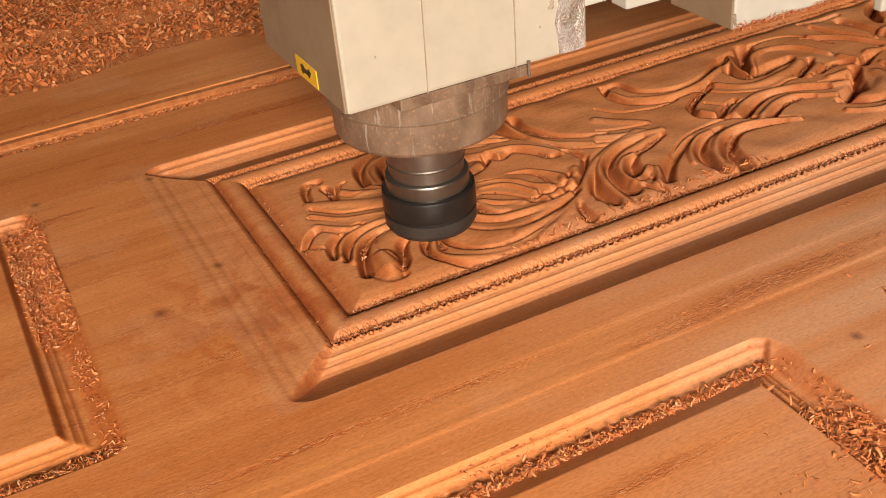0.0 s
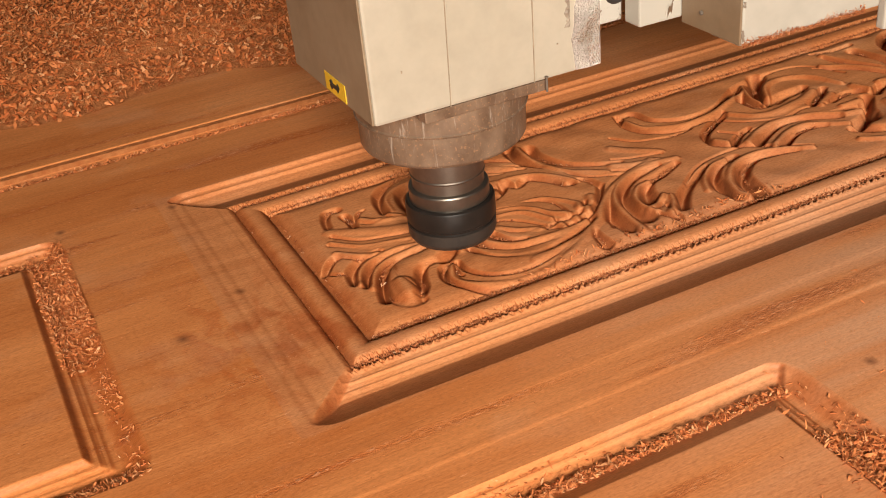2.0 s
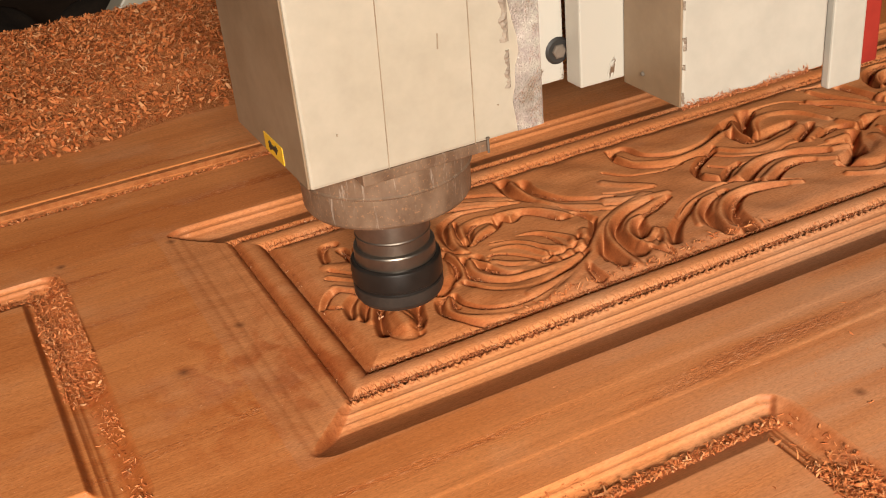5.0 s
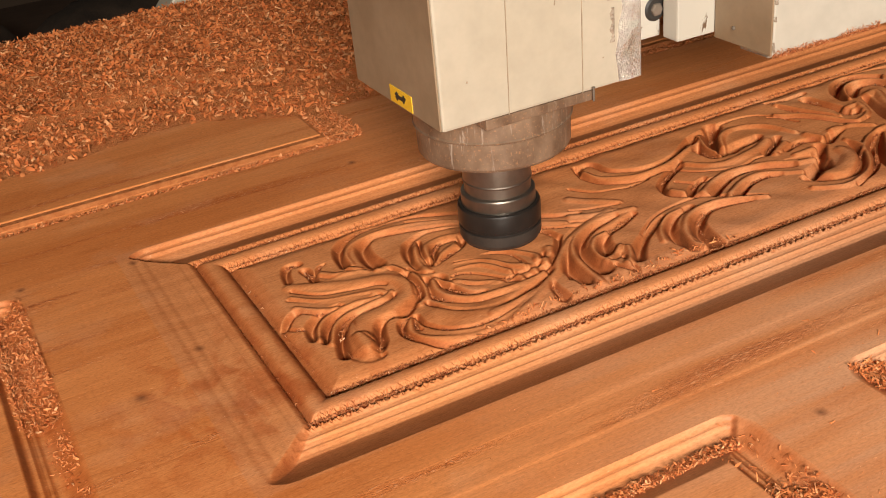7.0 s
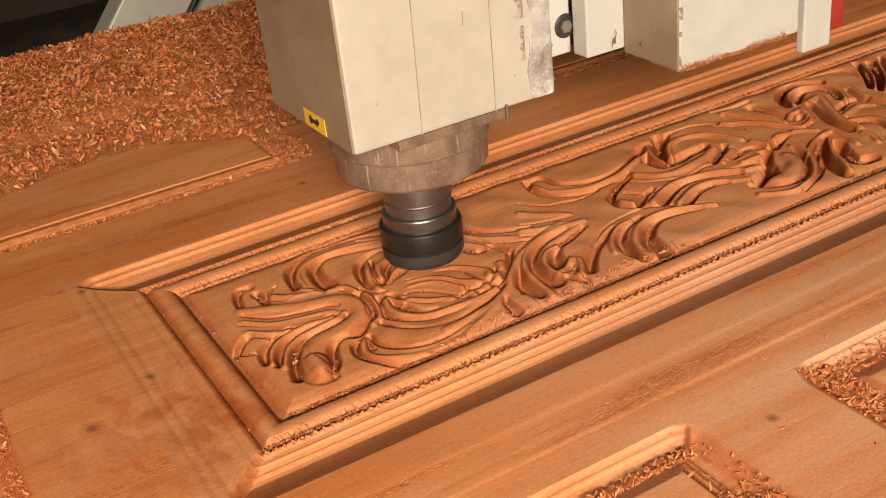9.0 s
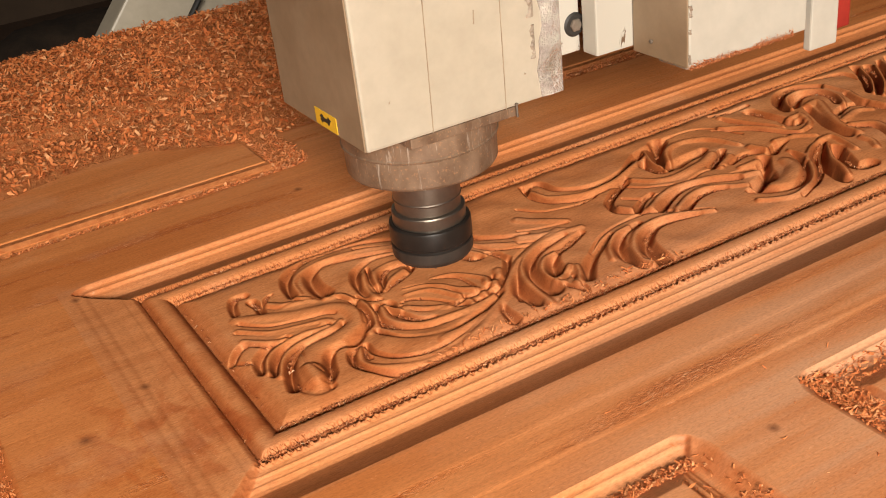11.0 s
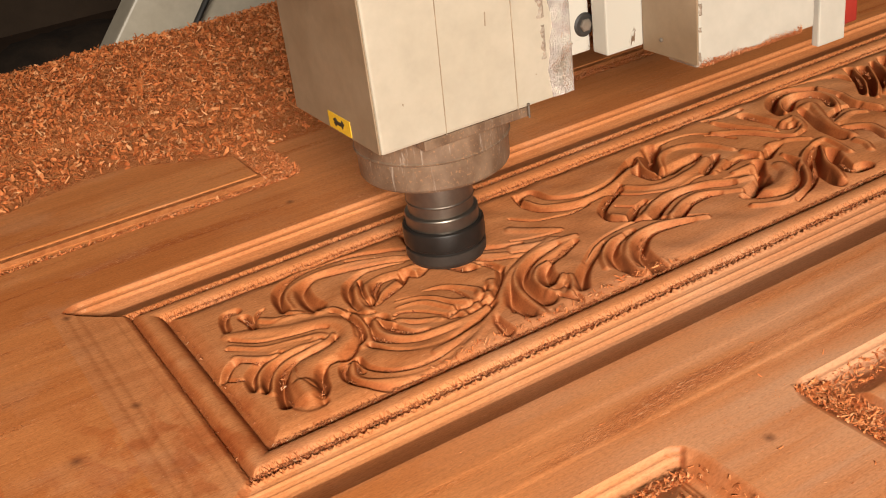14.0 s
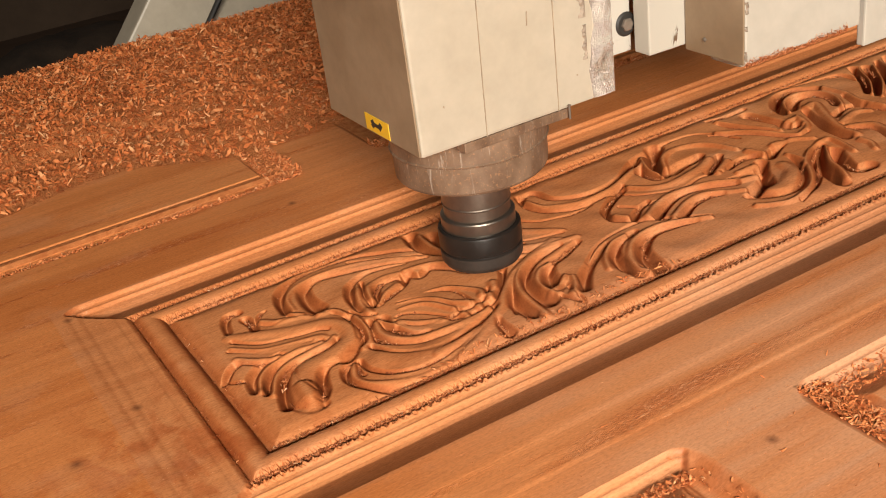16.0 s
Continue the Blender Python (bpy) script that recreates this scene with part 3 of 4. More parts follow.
def stroke_field(x, y, w0, w1, way, margin=1.0):
    """The window of the grid round a stroke; the distance from it over its half width; how far that lies along CUT; the half width over its widest."""
    line = smooth_line(way) / 1000
    wide = margin * max(w0, w1) / 1000
    i0, i1 = np.searchsorted(x[0], (line[:, 0].min() - wide, line[:, 0].max() + wide))
    j0, j1 = np.searchsorted(y[:, 0], (line[:, 1].min() - wide, line[:, 1].max() + wide))
    window = np.s_[j0:j1, i0:i1]
    gx, gy = x[window], y[window]
    best, along, lean = np.full(gx.shape, 9.0), np.zeros(gx.shape), np.zeros(gx.shape)
    for k, (a, b) in enumerate(zip(line, line[1:])):
        v = b - a
        f = np.clip(((gx - a[0]) * v[0] + (gy - a[1]) * v[1]) / max(v @ v, 1e-12), 0, 1)
        dx, dy = gx - a[0] - f * v[0], gy - a[1] - f * v[1]
        d = np.hypot(dx, dy)
        closer = d < best
        best, along = np.where(closer, d, best), np.where(closer, (k + f) / (len(line) - 1), along)
        lean = np.where(closer, (dx * CUT.x + dy * CUT.y) / np.maximum(d, 1e-9), lean)
    half = (w0 + (w1 - w0) * along) / 1000
    return window, best / half, lean, half * 1000 / max(w0, w1)


def carving(x, y):
    """Scrolling leaves: rounded ribs, and scooped gouges between them."""
    rib, crest, dug = np.zeros(x.shape), np.zeros(x.shape), np.zeros(x.shape)
    for high, w0, w1, way in RIDGES:
        window, r, lean, size = stroke_field(x, y, 1.2 * w0, 1.2 * w1, way)
        if r.size:
            shape = 0.5 + 0.5 * np.cos(np.pi * np.clip(r, 0, 1) ** 1.3)
            rib[window] = np.maximum(rib[window], 0.75 * high / 1000 * size**0.5 * shape)
            crest[window] = np.maximum(crest[window], 1 - np.clip(r, 0, 1) ** 2.6)
    for deep, w0, w1, way in GOUGES:
        thin = max(w0, w1) < 1.9
        broad = 1.05 if thin else 1.55
        window, r, lean, size = stroke_field(x, y, broad * w0, broad * w1, way, 1.25)
        if r.size:
            q, slant = r * np.sign(lean), np.abs(lean)
            foot = 0.35 * slant
            rise = np.clip((q + 1.0) / (foot + 1.0), 0, 1)
            fall = np.clip((1.08 - q) / (1.08 - foot), 0, 1)
            scoop = np.where(q < foot, ease(rise) ** 1.15, ease(fall) ** 1.1)
            dug[window] = np.maximum(dug[window], (1.25 if thin else 1.28) * deep / 1000 * size**0.8 * np.where(r > 1.2, 0, scoop))
    far = ease((x - 0.20) / 0.12)
    dug, rib = dug * (1 + 0.85 * far), rib * (1 + 0.6 * far)
    whole = rib - dug * (1 - 0.88 * crest) + 0.0005 * wobble(x, y, 170) * ease((x - 0.02) / 0.05)
    for axis in (0, 1):
        whole = 0.2 * np.roll(whole, 1, axis) + 0.6 * whole + 0.2 * np.roll(whole, -1, axis)
    return whole


def main_relief(x, y):
    s = edge_square(x, y, *MAIN)
    z = moulding(x, y, MAIN, 0.036, 0.0072, -0.0004, 0.018, 0.86, 0.007)
    # the bead between two ragged V grooves, then the sunk field
    ragged = 0.0008 * wobble(x, y, 1500) + 0.0008 * wobble(x, y, 3300, 1)
    bead = -0.0002 - 0.0022 * ((s - 0.0455) / 0.0085) ** 2
    z = np.where(s > 0.0373, bead, z)
    field = -0.0034 + 0.0024 * ease((s - 0.0535) / 0.013) + carving(x, y)
    z = np.where(s > 0.0535, field, z)
    end = ease((np.minimum(y - MAIN[2], MAIN[3] - y) - (x - MAIN[0])) / 0.004 + 0.5)
    ragged = ragged * (1 - 0.8 * end)
    for at, deep in ((0.0376, 0.0042), (0.0542, 0.0040)):
        z = z - deep * (1 - 0.62 * end) * np.exp(-(((s - at - ragged) / 0.0023) ** 2))
    return z


def sunk_relief(rect):
    def height(x, y):
        return moulding(x, y, rect, 0.027, 0.0066, -0.0003, 0.014, 0.2) + 0.0001 * wobble(x, y, 90)
    return height


def flat_relief(x, y):
    return 0 * x


panel_x = np.concatenate([spaced(MAIN[0] - 0.002, 0.005, 0.0004)[:-1], spaced(0.005, 0.72, 0.00062)[:-1], spaced(0.72, 0.98, 0.003)])
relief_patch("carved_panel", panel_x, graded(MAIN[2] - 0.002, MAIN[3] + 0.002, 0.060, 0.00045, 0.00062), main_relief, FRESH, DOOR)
for rect in (LEFT, NEAR_A, NEAR_B, FAR_A, FAR_B):
    relief_patch("sunk_panel", graded(rect[0], rect[1], 0.032, 0.0007, 0.01), graded(rect[2], rect[3], 0.032, 0.0006, 0.01), sunk_relief(rect), WOOD, DOOR)
# stiles and rails round the panels
EDGE = (-0.7, 1.05, -0.6, 0.735)
X0, X1, Y0, Y1 = MAIN[0] - 0.002, 0.98, MAIN[2] - 0.002, MAIN[3] + 0.002
for a, b, c, d in (
    (LEFT[1], X0, Y0, Y1), (X1, EDGE[1], Y0, Y1),
    (EDGE[0], LEFT[1], LEFT[3], Y1), (EDGE[0], LEFT[1], Y0, LEFT[2]), (EDGE[0], LEFT[0], LEFT[2], LEFT[3]),
    (NEAR_A[1], NEAR_B[0], EDGE[2], NEAR_A[3]), (EDGE[0], NEAR_A[0], EDGE[2], NEAR_A[3]), (NEAR_B[1], EDGE[1], EDGE[2], NEAR_A[3]),
    (NEAR_A[0], NEAR_A[1], EDGE[2], NEAR_A[2]), (NEAR_B[0], NEAR_B[1], EDGE[2], NEAR_B[2]),
    (FAR_A[1], FAR_B[0], FAR_A[2], EDGE[3]), (EDGE[0], FAR_A[0], FAR_A[2], EDGE[3]), (FAR_B[1], EDGE[1], FAR_A[2], EDGE[3]),
    (FAR_A[0], FAR_A[1], FAR_A[3], EDGE[3]), (FAR_B[0], FAR_B[1], FAR_B[3], EDGE[3]),
    (NEAR_B[0], NEAR_B[1], NEAR_B[3], NEAR_A[3]),
):
    relief_patch("rail", np.array([a, b]), np.array([c, d]), flat_relief, WOOD, DOOR)



def planed_relief(x, y):
    """Long planing lines: hairline steps that run with the grain."""
    z = 0 * x
    for at, slant, high in PLANED:
        z = z + high * ease((y - at - slant * x) / 0.0009 + 0.5) - high * ease((y - at - slant * x) / 0.016)
    return np.minimum(z, 0.0004)


PLANED = ((-0.0845, 0.004, 0.00030), (-0.1075, 0.002, 0.00034), (-0.0985, -0.003, 0.00018))
for c, d in ((Y1, FAR_A[2]), (NEAR_A[3], Y0)):
    relief_patch("rail", np.array([EDGE[0], -0.2, 0.2, 0.6, EDGE[1]]), spaced(c, d, 0.0005), planed_relief, WOOD, DOOR)

# machine bed under the door
STEEL_GREY = plain_mat("bed_steel", (0.10, 0.10, 0.10), (0.16, 0.155, 0.15), 12, 0.5, 0.6)
bm = bmesh.new()
add_box(bm, -0.9, 1.6, -0.75, 0.72, -0.12, -0.036, 0.004)
for lx in (-0.8, 1.45):
    for ly in (-0.65, 0.62):
        add_box(bm, lx - 0.05, lx + 0.05, ly - 0.05, ly + 0.05, -0.85, -0.12, 0.004)
tagged(mesh_object("machine_bed", bm, STEEL_GREY), "grey steel bed of the carving machine", "machine bed")

# ---- the spindle head ----
CREAM = plain_mat("cream_enamel", (0.42, 0.365, 0.28), (0.47, 0.415, 0.33), 9, 0.42, relief=0.05)
WHITE = plain_mat("white_enamel", (0.44, 0.405, 0.34), (0.47, 0.44, 0.375), 9, 0.45, relief=0.05)
def scratched_mat(name, a, b, scratch, rough, metal):
    """Dusty turned metal with pale upright scratches."""
    mat, nt, bsdf = shader(name, rough, metal)
    cloud = noise_tex(nt, coords(nt, (1, 1, 0.6)), 70, 5, 0.6)
    lines = noise_tex(nt, coords(nt, (420, 420, 40)), 1.0, 4, 0.65, 0.6)
    speck = noise_tex(nt, coords(nt, (1, 1, 1)), 650, 3, 0.6)
    col = ramp(nt, cloud, [(0.35, a), (0.65, b)])
    col = mix(nt, col, scratch, ramp(nt, lines, [(0.60, (0, 0, 0)), (0.74, (0.6, 0.6, 0.6))]))
    col = mix(nt, col, (0.42, 0.22, 0.11), ramp(nt, speck, [(0.58, (0, 0, 0)), (0.66, (0.5, 0.5, 0.5))]))
    nt.links.new(col, bsdf.inputs["Base Color"])
    bump(nt, bsdf, lines, 0.2, 0.0005)
    return mat


SKIRT = scratched_mat("dusty_steel", (0.130, 0.078, 0.048), (0.24, 0.160, 0.105), (0.62, 0.54, 0.45), 0.38, 0.12)
BRIGHT = plain_mat("ground_steel", (0.20, 0.17, 0.14), (0.28, 0.24, 0.20), 30, 0.38, 0.9, relief=0.02)
BLACK = plain_mat("black_oxide", (0.015, 0.012, 0.010), (0.026, 0.021, 0.018), 40, 0.36, 0.2, relief=0.05)
YELLOW = plain_mat("yellow_sticker", (0.75, 0.42, 0.02), (0.80, 0.48, 0.03), 30, 0.5, relief=0.0)
HEAD = new("spindle_head")
tagged(HEAD, "cream boxed router spindle with black collet nut, carving the door", "spindle")
cover = part("cover", box(-0.055, 0.0635, -0.049, 0.052, 0.105, 0.50, 0.0016), CREAM, HEAD)
# cream darkened to tan: the side's shade put into the colour with the yellowing
SHADED_TAN = plain_mat("shaded_tan_enamel", (0.215, 0.143, 0.082), (0.295, 0.213, 0.134), 14, 0.5, relief=0.08)
part("side_sheet", box(-0.0560, -0.0549, -0.0482, 0.0512, 0.1056, 0.50, 0.0004), SHADED_TAN, cover, "yellowed, grimy side sheet with its shade in the colour")
GAP = plain_mat("seam_shadow_gap", (0.10, 0.08, 0.06), (0.16, 0.12, 0.09), 60, 0.8, relief=0)
SEAM = plain_mat("seam_grime", (0.24, 0.17, 0.11), (0.38, 0.30, 0.21), 60, 0.8, relief=0)
TAPE = plain_mat("silver_tape", (0.40, 0.35, 0.29), (0.78, 0.73, 0.66), 110, 0.22, 0.7, relief=0.9, depth=0.0015)
INK = plain_mat("black_ink", (0.02, 0.018, 0.015), (0.03, 0.027, 0.022), 50, 0.5, relief=0)
RED = plain_mat("red_enamel", (0.26, 0.020, 0.014), (0.33, 0.030, 0.020), 30, 0.45)
RUBBER = plain_mat("dark_rubber", (0.015, 0.013, 0.012), (0.03, 0.025, 0.02), 40, 0.6)
# joints of the front sheets: a narrow groove with a lifted lip beside it
for sx, tilt in ((-0.0172, 0.028), (0.0272, 0.018)):
    m = pose(sx, -0.0490, 0.104) @ pose(0, 0, 0, 0, math.degrees(tilt), 0)
    part("seam", box(-0.0002, 0.0002, -0.0004, 0.0004, 0.001, 0.38, 0, m), SEAM, cover)
    part("sheet_lip", box(0.0002, 0.0010, -0.0006, 0.0004, 0.0018, 0.38, 0.0002, m), CREAM, cover)


def torn_strip(x0, x1, z0, z1, y, seed, n=46, wild=0.35):
    """A strip with one torn edge, as thick as foil."""
    rnd = random.Random(seed)
    bm = bmesh.new()
    rows = []
    for i in range(n + 1):
        z = z0 + (z1 - z0) * i / n
        xa = x0 + (x1 - x0) * wild * (0.5 + 0.5 * math.sin(i * 0.9 + seed) * rnd.random())
        mid = y - 0.0012 * rnd.random() - 0.0004
        rows.append([bm.verts.new((xa, y - 0.0002, z)), bm.verts.new(((xa + x1) / 2, mid, z)), bm.verts.new((x1, y - 0.0003, z))])
    for a, b in zip(rows, rows[1:]):
        for k in (0, 1):
            bm.faces.new((a[k], a[k + 1], b[k + 1], b[k]))
    extruded = bmesh.ops.extrude_face_region(bm, geom=bm.faces[:])["geom"]
    for v in extruded:
        if isinstance(v, bmesh.types.BMVert):
            v.co.y += 0.0009
    bmesh.ops.recalc_face_normals(bm, faces=bm.faces)
    return bm


# scratches and knocked-off specks on the front sheets
for sx, sz, tall, tilt in ((0.0125, 0.158, 0.007, 4), (0.0405, 0.121, 0.0008, 80), (-0.0395, 0.1275, 0.0011, 0), (0.0010, 0.205, 0.006, -8), (0.0335, 0.176, 0.004, 12)):
    m = pose(sx, -0.0490, sz) @ pose(0, 0, 0, 0, tilt, 0)
    part("scratch", box(-0.0003, 0.0003, -0.0003, 0.0003, -tall / 2, tall / 2, 0.0001, m), SEAM, cover)
part("tape", torn_strip(0.0470, 0.0642, 0.1055, 0.46, -0.0490, 3), TAPE, cover, "torn silver tape over peeling paint")
PEELED = plain_mat("bare_patch", (0.20, 0.15, 0.11), (0.36, 0.29, 0.22), 120, 0.6, relief=0.4)
part("peeled_paint", torn_strip(0.0425, 0.0480, 0.150, 0.185, -0.0489, 11, 26, 0.75), PEELED, cover, "bare grey-brown patch beside the tape")
part("peeled_paint", torn_strip(0.0440, 0.0478, 0.128, 0.146, -0.0489, 5, 18, 0.8), PEELED, cover, "bare grey-brown patch beside the tape")
sticker = part("sticker", box(-0.0564, -0.0559, -0.0190, 0.0065, 0.1065, 0.1155, 0), YELLOW, HEAD, "yellow sticker with a black arrow")
bm = bmesh.new()
outline = ((-0.0135, 0.1122), (-0.0110, 0.1092), (-0.0098, 0.1102), (-0.0050, 0.1102), (-0.0032, 0.1088), (-0.0012, 0.1106), (-0.0024, 0.1112), (-0.0010, 0.1124), (-0.0034, 0.1138), (-0.0052, 0.1122), (-0.0098, 0.1122), (-0.0110, 0.1138))
ring = [[bm.verts.new((x, y + 0.001, z)) for y, z in outline] for x in (-0.0568, -0.0562)]
for i in range(len(outline)):
    j = (i + 1) % len(outline)
    bm.faces.new((ring[0][i], ring[0][j], ring[1][j], ring[1][i]))
bm.faces.new(ring[0][::-1])
bm.faces.new(ring[1])
bmesh.ops.recalc_face_normals(bm, faces=bm.faces)
part("arrow", bm, INK, sticker)
part("base_plate", box(-0.030, 0.0350, -0.0478, 0.046, 0.0990, 0.1045, 0.0006), SKIRT, HEAD, "dusty square plate under the cover")
part("plate_screw", lathe([(0.0006, 0.0995), (0.0006, 0.1062), (0.0009, 0.1066), (0.0009, 0.1072)], 12, pose(0.0330, -0.0505, 0)), GAP, HEAD)
part("skirt", lathe([(0.030, 0.0686), (0.0396, 0.0686), (0.0418, 0.0693), (0.0427, 0.0708), (0.0430, 0.0850), (0.0440, 0.0856), (0.0443, 0.0864), (0.0436, 0.0872), (0.0438, 0.0985)]), SKIRT, HEAD, "dust-coated steel skirt ring", True)
part("collar", lathe([(0.0190, 0.030), (0.0212, 0.0306), (0.0214, 0.0312), (0.0214, 0.0405), (0.0210, 0.0412), (0.0192, 0.0418), (0.0190, 0.0474), (0.0197, 0.0478), (0.0199, 0.0486), (0.0195, 0.0492), (0.0197, 0.073)]), BRIGHT, HEAD, "bright ground steel collar", True)
part("collet_nut", lathe([(0.006, 0.0120), (0.0212, 0.0120), (0.0228, 0.0132), (0.0233, 0.0140), (0.0235, 0.0204), (0.0230, 0.0209), (0.0230, 0.0217), (0.0240, 0.0225), (0.0240, 0.0318), (0.0236, 0.0330), (0.0226, 0.0338), (0.0212, 0.0338), (0.0205, 0.031)]), BLACK, HEAD, "black collet nut", True)
DUSTY = plain_mat("dusty_black", (0.030, 0.024, 0.020), (0.052, 0.040, 0.032), 90, 0.5, 0.2, relief=0.1)
part("foot_ring", lathe([(0.0205, 0.0112), (0.0222, 0.0114), (0.0236, 0.0138), (0.0238, 0.0150), (0.0238, 0.0198), (0.0230, 0.0203), (0.0205, 0.0203)]), DUSTY, HEAD, "dust-greyed lower ring of the nut", True)
part("bit", lathe([(0.0004, -0.0015), (0.0016, 0.003), (0.003, 0.006), (0.003, 0.018)], 24), BRIGHT, HEAD, "tapered steel carving bit", True)

def chipped_mat(name, paint, metal, scale, at):
    """Old enamel flaked off to brown metal in sharp-edged patches."""
    mat, nt, bsdf = shader(name, 0.5)
    n = noise_tex(nt, coords(nt, (1, 1, 0.6)), scale, 5, 0.6, 0.5)
    fine = noise_tex(nt, coords(nt, (1, 1, 1)), scale * 6, 3, 0.6)
    col = mix(nt, mix(nt, metal, tuple(1.6 * c for c in metal), fine), paint, ramp(nt, n, [(at, (0, 0, 0)), (at + 0.015, (1, 1, 1))]))
    nt.links.new(col, bsdf.inputs["Base Color"])
    bump(nt, bsdf, ramp(nt, n, [(at, (0, 0, 0)), (at + 0.03, (1, 1, 1))]), 0.6, 0.0008)
    return mat


SECOND = new("second_head")
tagged(SECOND, "white boxed neighbour head with chipped paint on the same gantry", "spindle")
cover = part("cover", box(0.1011, 0.1829, -0.1063, -0.0637, 0.1213, 0.50, 0.0012), WHITE, SECOND)
# same tan sheet, the shade of this face coloured in too
part("side_sheet", box(0.1002, 0.1013, -0.1058, -0.0642, 0.1217, 0.50, 0.0003), SHADED_TAN, cover, "yellowed side sheet darkened for its shade")
part("back_plate", box(0.0765, 0.1011, -0.0637, -0.0515, 0.1241, 0.50, 0.001), chipped_mat("chipped_white_enamel", (0.43, 0.40, 0.34), (0.10, 0.06, 0.035), 60, 0.34), SECOND, "white plate with chipped edges")


CHIPPED = chipped_mat("flaked_white_enamel", (0.46, 0.43, 0.37), (0.10, 0.06, 0.035), 75, 0.42)
part("worn_plate", box(0.0637, 0.0775, -0.0480, -0.0385, 0.1240, 0.50, 0.001), CHIPPED, SECOND, "plate with paint worn to brown metal")
part("washer", lathe([(0.0066, -0.0015), (0.0066, 0.0), (0.0054, 0.001)], 32, pose(0.0742, -0.0480, 0.1390, 90)), RUBBER, SECOND, "dark washer")
part("bolt", lathe([(0.0036, 0.0), (0.0036, 0.0014), (0.0028, 0.0020)], 6, pose(0.0742, -0.0488, 0.1390, 90)), GAP, SECOND, "dark bolt head")
part("side_screw", lathe([(0.0011, 0.0), (0.0011, 0.0006), (0.0007, 0.0010)], 16, pose(0.1002, -0.0790, 0.1300, 0, -90)), GAP, SECOND, "small dark screw")
for i, (at, tall) in enumerate(((0.1235, 0.0050), (0.1390, 0.0024), (0.1475, 0.0060), (0.1660, 0.0035), (0.1900, 0.0045))):
    part("paint_chip", torn_strip(0.1009, 0.1009 + 0.0012 + 0.0005 * (i % 3), at, at + tall, -0.1061, 20 + i, 9, 0.5), PEELED, cover, "bare brown spot where paint has flaked")
part("side_bracket", box(0.1898, 0.2103, -0.1037, -0.0985, 0.1070, 0.50, 0.001), WHITE, SECOND, "white bracket")
part("red_block", box(0.2116, 0.2238, -0.1002, -0.0637, 0.1130, 0.50, 0.001), RED, SECOND, "red painted block")
part("foot", box(0.1142, 0.1724, -0.0898, -0.0680, 0.1130, 0.1215, 0.001), WHITE, SECOND)

GANTRY = new("gantry_side")
tagged(GANTRY, "white slanted gantry leg with a black cable", "gantry")
slope = pose(0.155, 1.0, -0.10, 0, 40, 0)
part("leg", box(0.0, 0.085, 0.0, 0.05, -0.75, 0.9, 0.003, slope), CREAM, GANTRY)
part("web", box(0.285, 0.60, 1.03, 1.06, -0.85, 0.6, 0.003), CREAM, GANTRY, "pale inner plate of the leg")
part("cable", lathe([(0.004, -0.6), (0.004, 0.7)], 12, pose(0.265, 0.99, -0.10, 0, 38, 0)), RUBBER, GANTRY, "black cable")


# ---- dark corner of the workshop behind the bed ----
SACK = plain_mat("brown_sacking", (0.030, 0.020, 0.013), (0.075, 0.048, 0.030), 9, 0.95, relief=0.5, depth=0.004)


def sack(x, y, z, size, seed):
    """A slumped sack: a squashed, dented ball with a gathered neck."""
    bm = bmesh.new()
    bmesh.ops.create_icosphere(bm, subdivisions=4, radius=1)
    for v in bm.verts:
        n = noise.noise(v.co * 1.6 + Vector((seed, 0, 0))) * 0.22 + noise.noise(v.co * 5 + Vector((0, seed, 0))) * 0.06
        v.co *= 1 + n
        v.co = Vector((v.co.x * size, v.co.y * size * 0.7, max(v.co.z, -0.72) * size * 0.55))
    ob = mesh_object("sack", bm, SACK, None, True)
    ob.matrix_world = pose(x, y, z + 0.72 * 0.55 * size, 0, 0, seed * 40)
    return tagged(ob, "dark brown slumped sack on the workshop floor", "sack", "sacks behind the machine")


for i, (sx, sy, sz) in enumerate(((0.25, 2.3, -0.85), (0.75, 2.5, -0.85), (1.25, 2.35, -0.85), (-0.25, 2.6, -0.85), (0.5, 3.1, -0.85), (1.0, 3.2, -0.85), (0.0, 3.2, -0.85), (-0.8, 2.6, -0.85), (1.6, 3.0, -0.85))):
    sack(sx, sy, sz, 0.30 + 0.03 * (i % 3), i + 1)

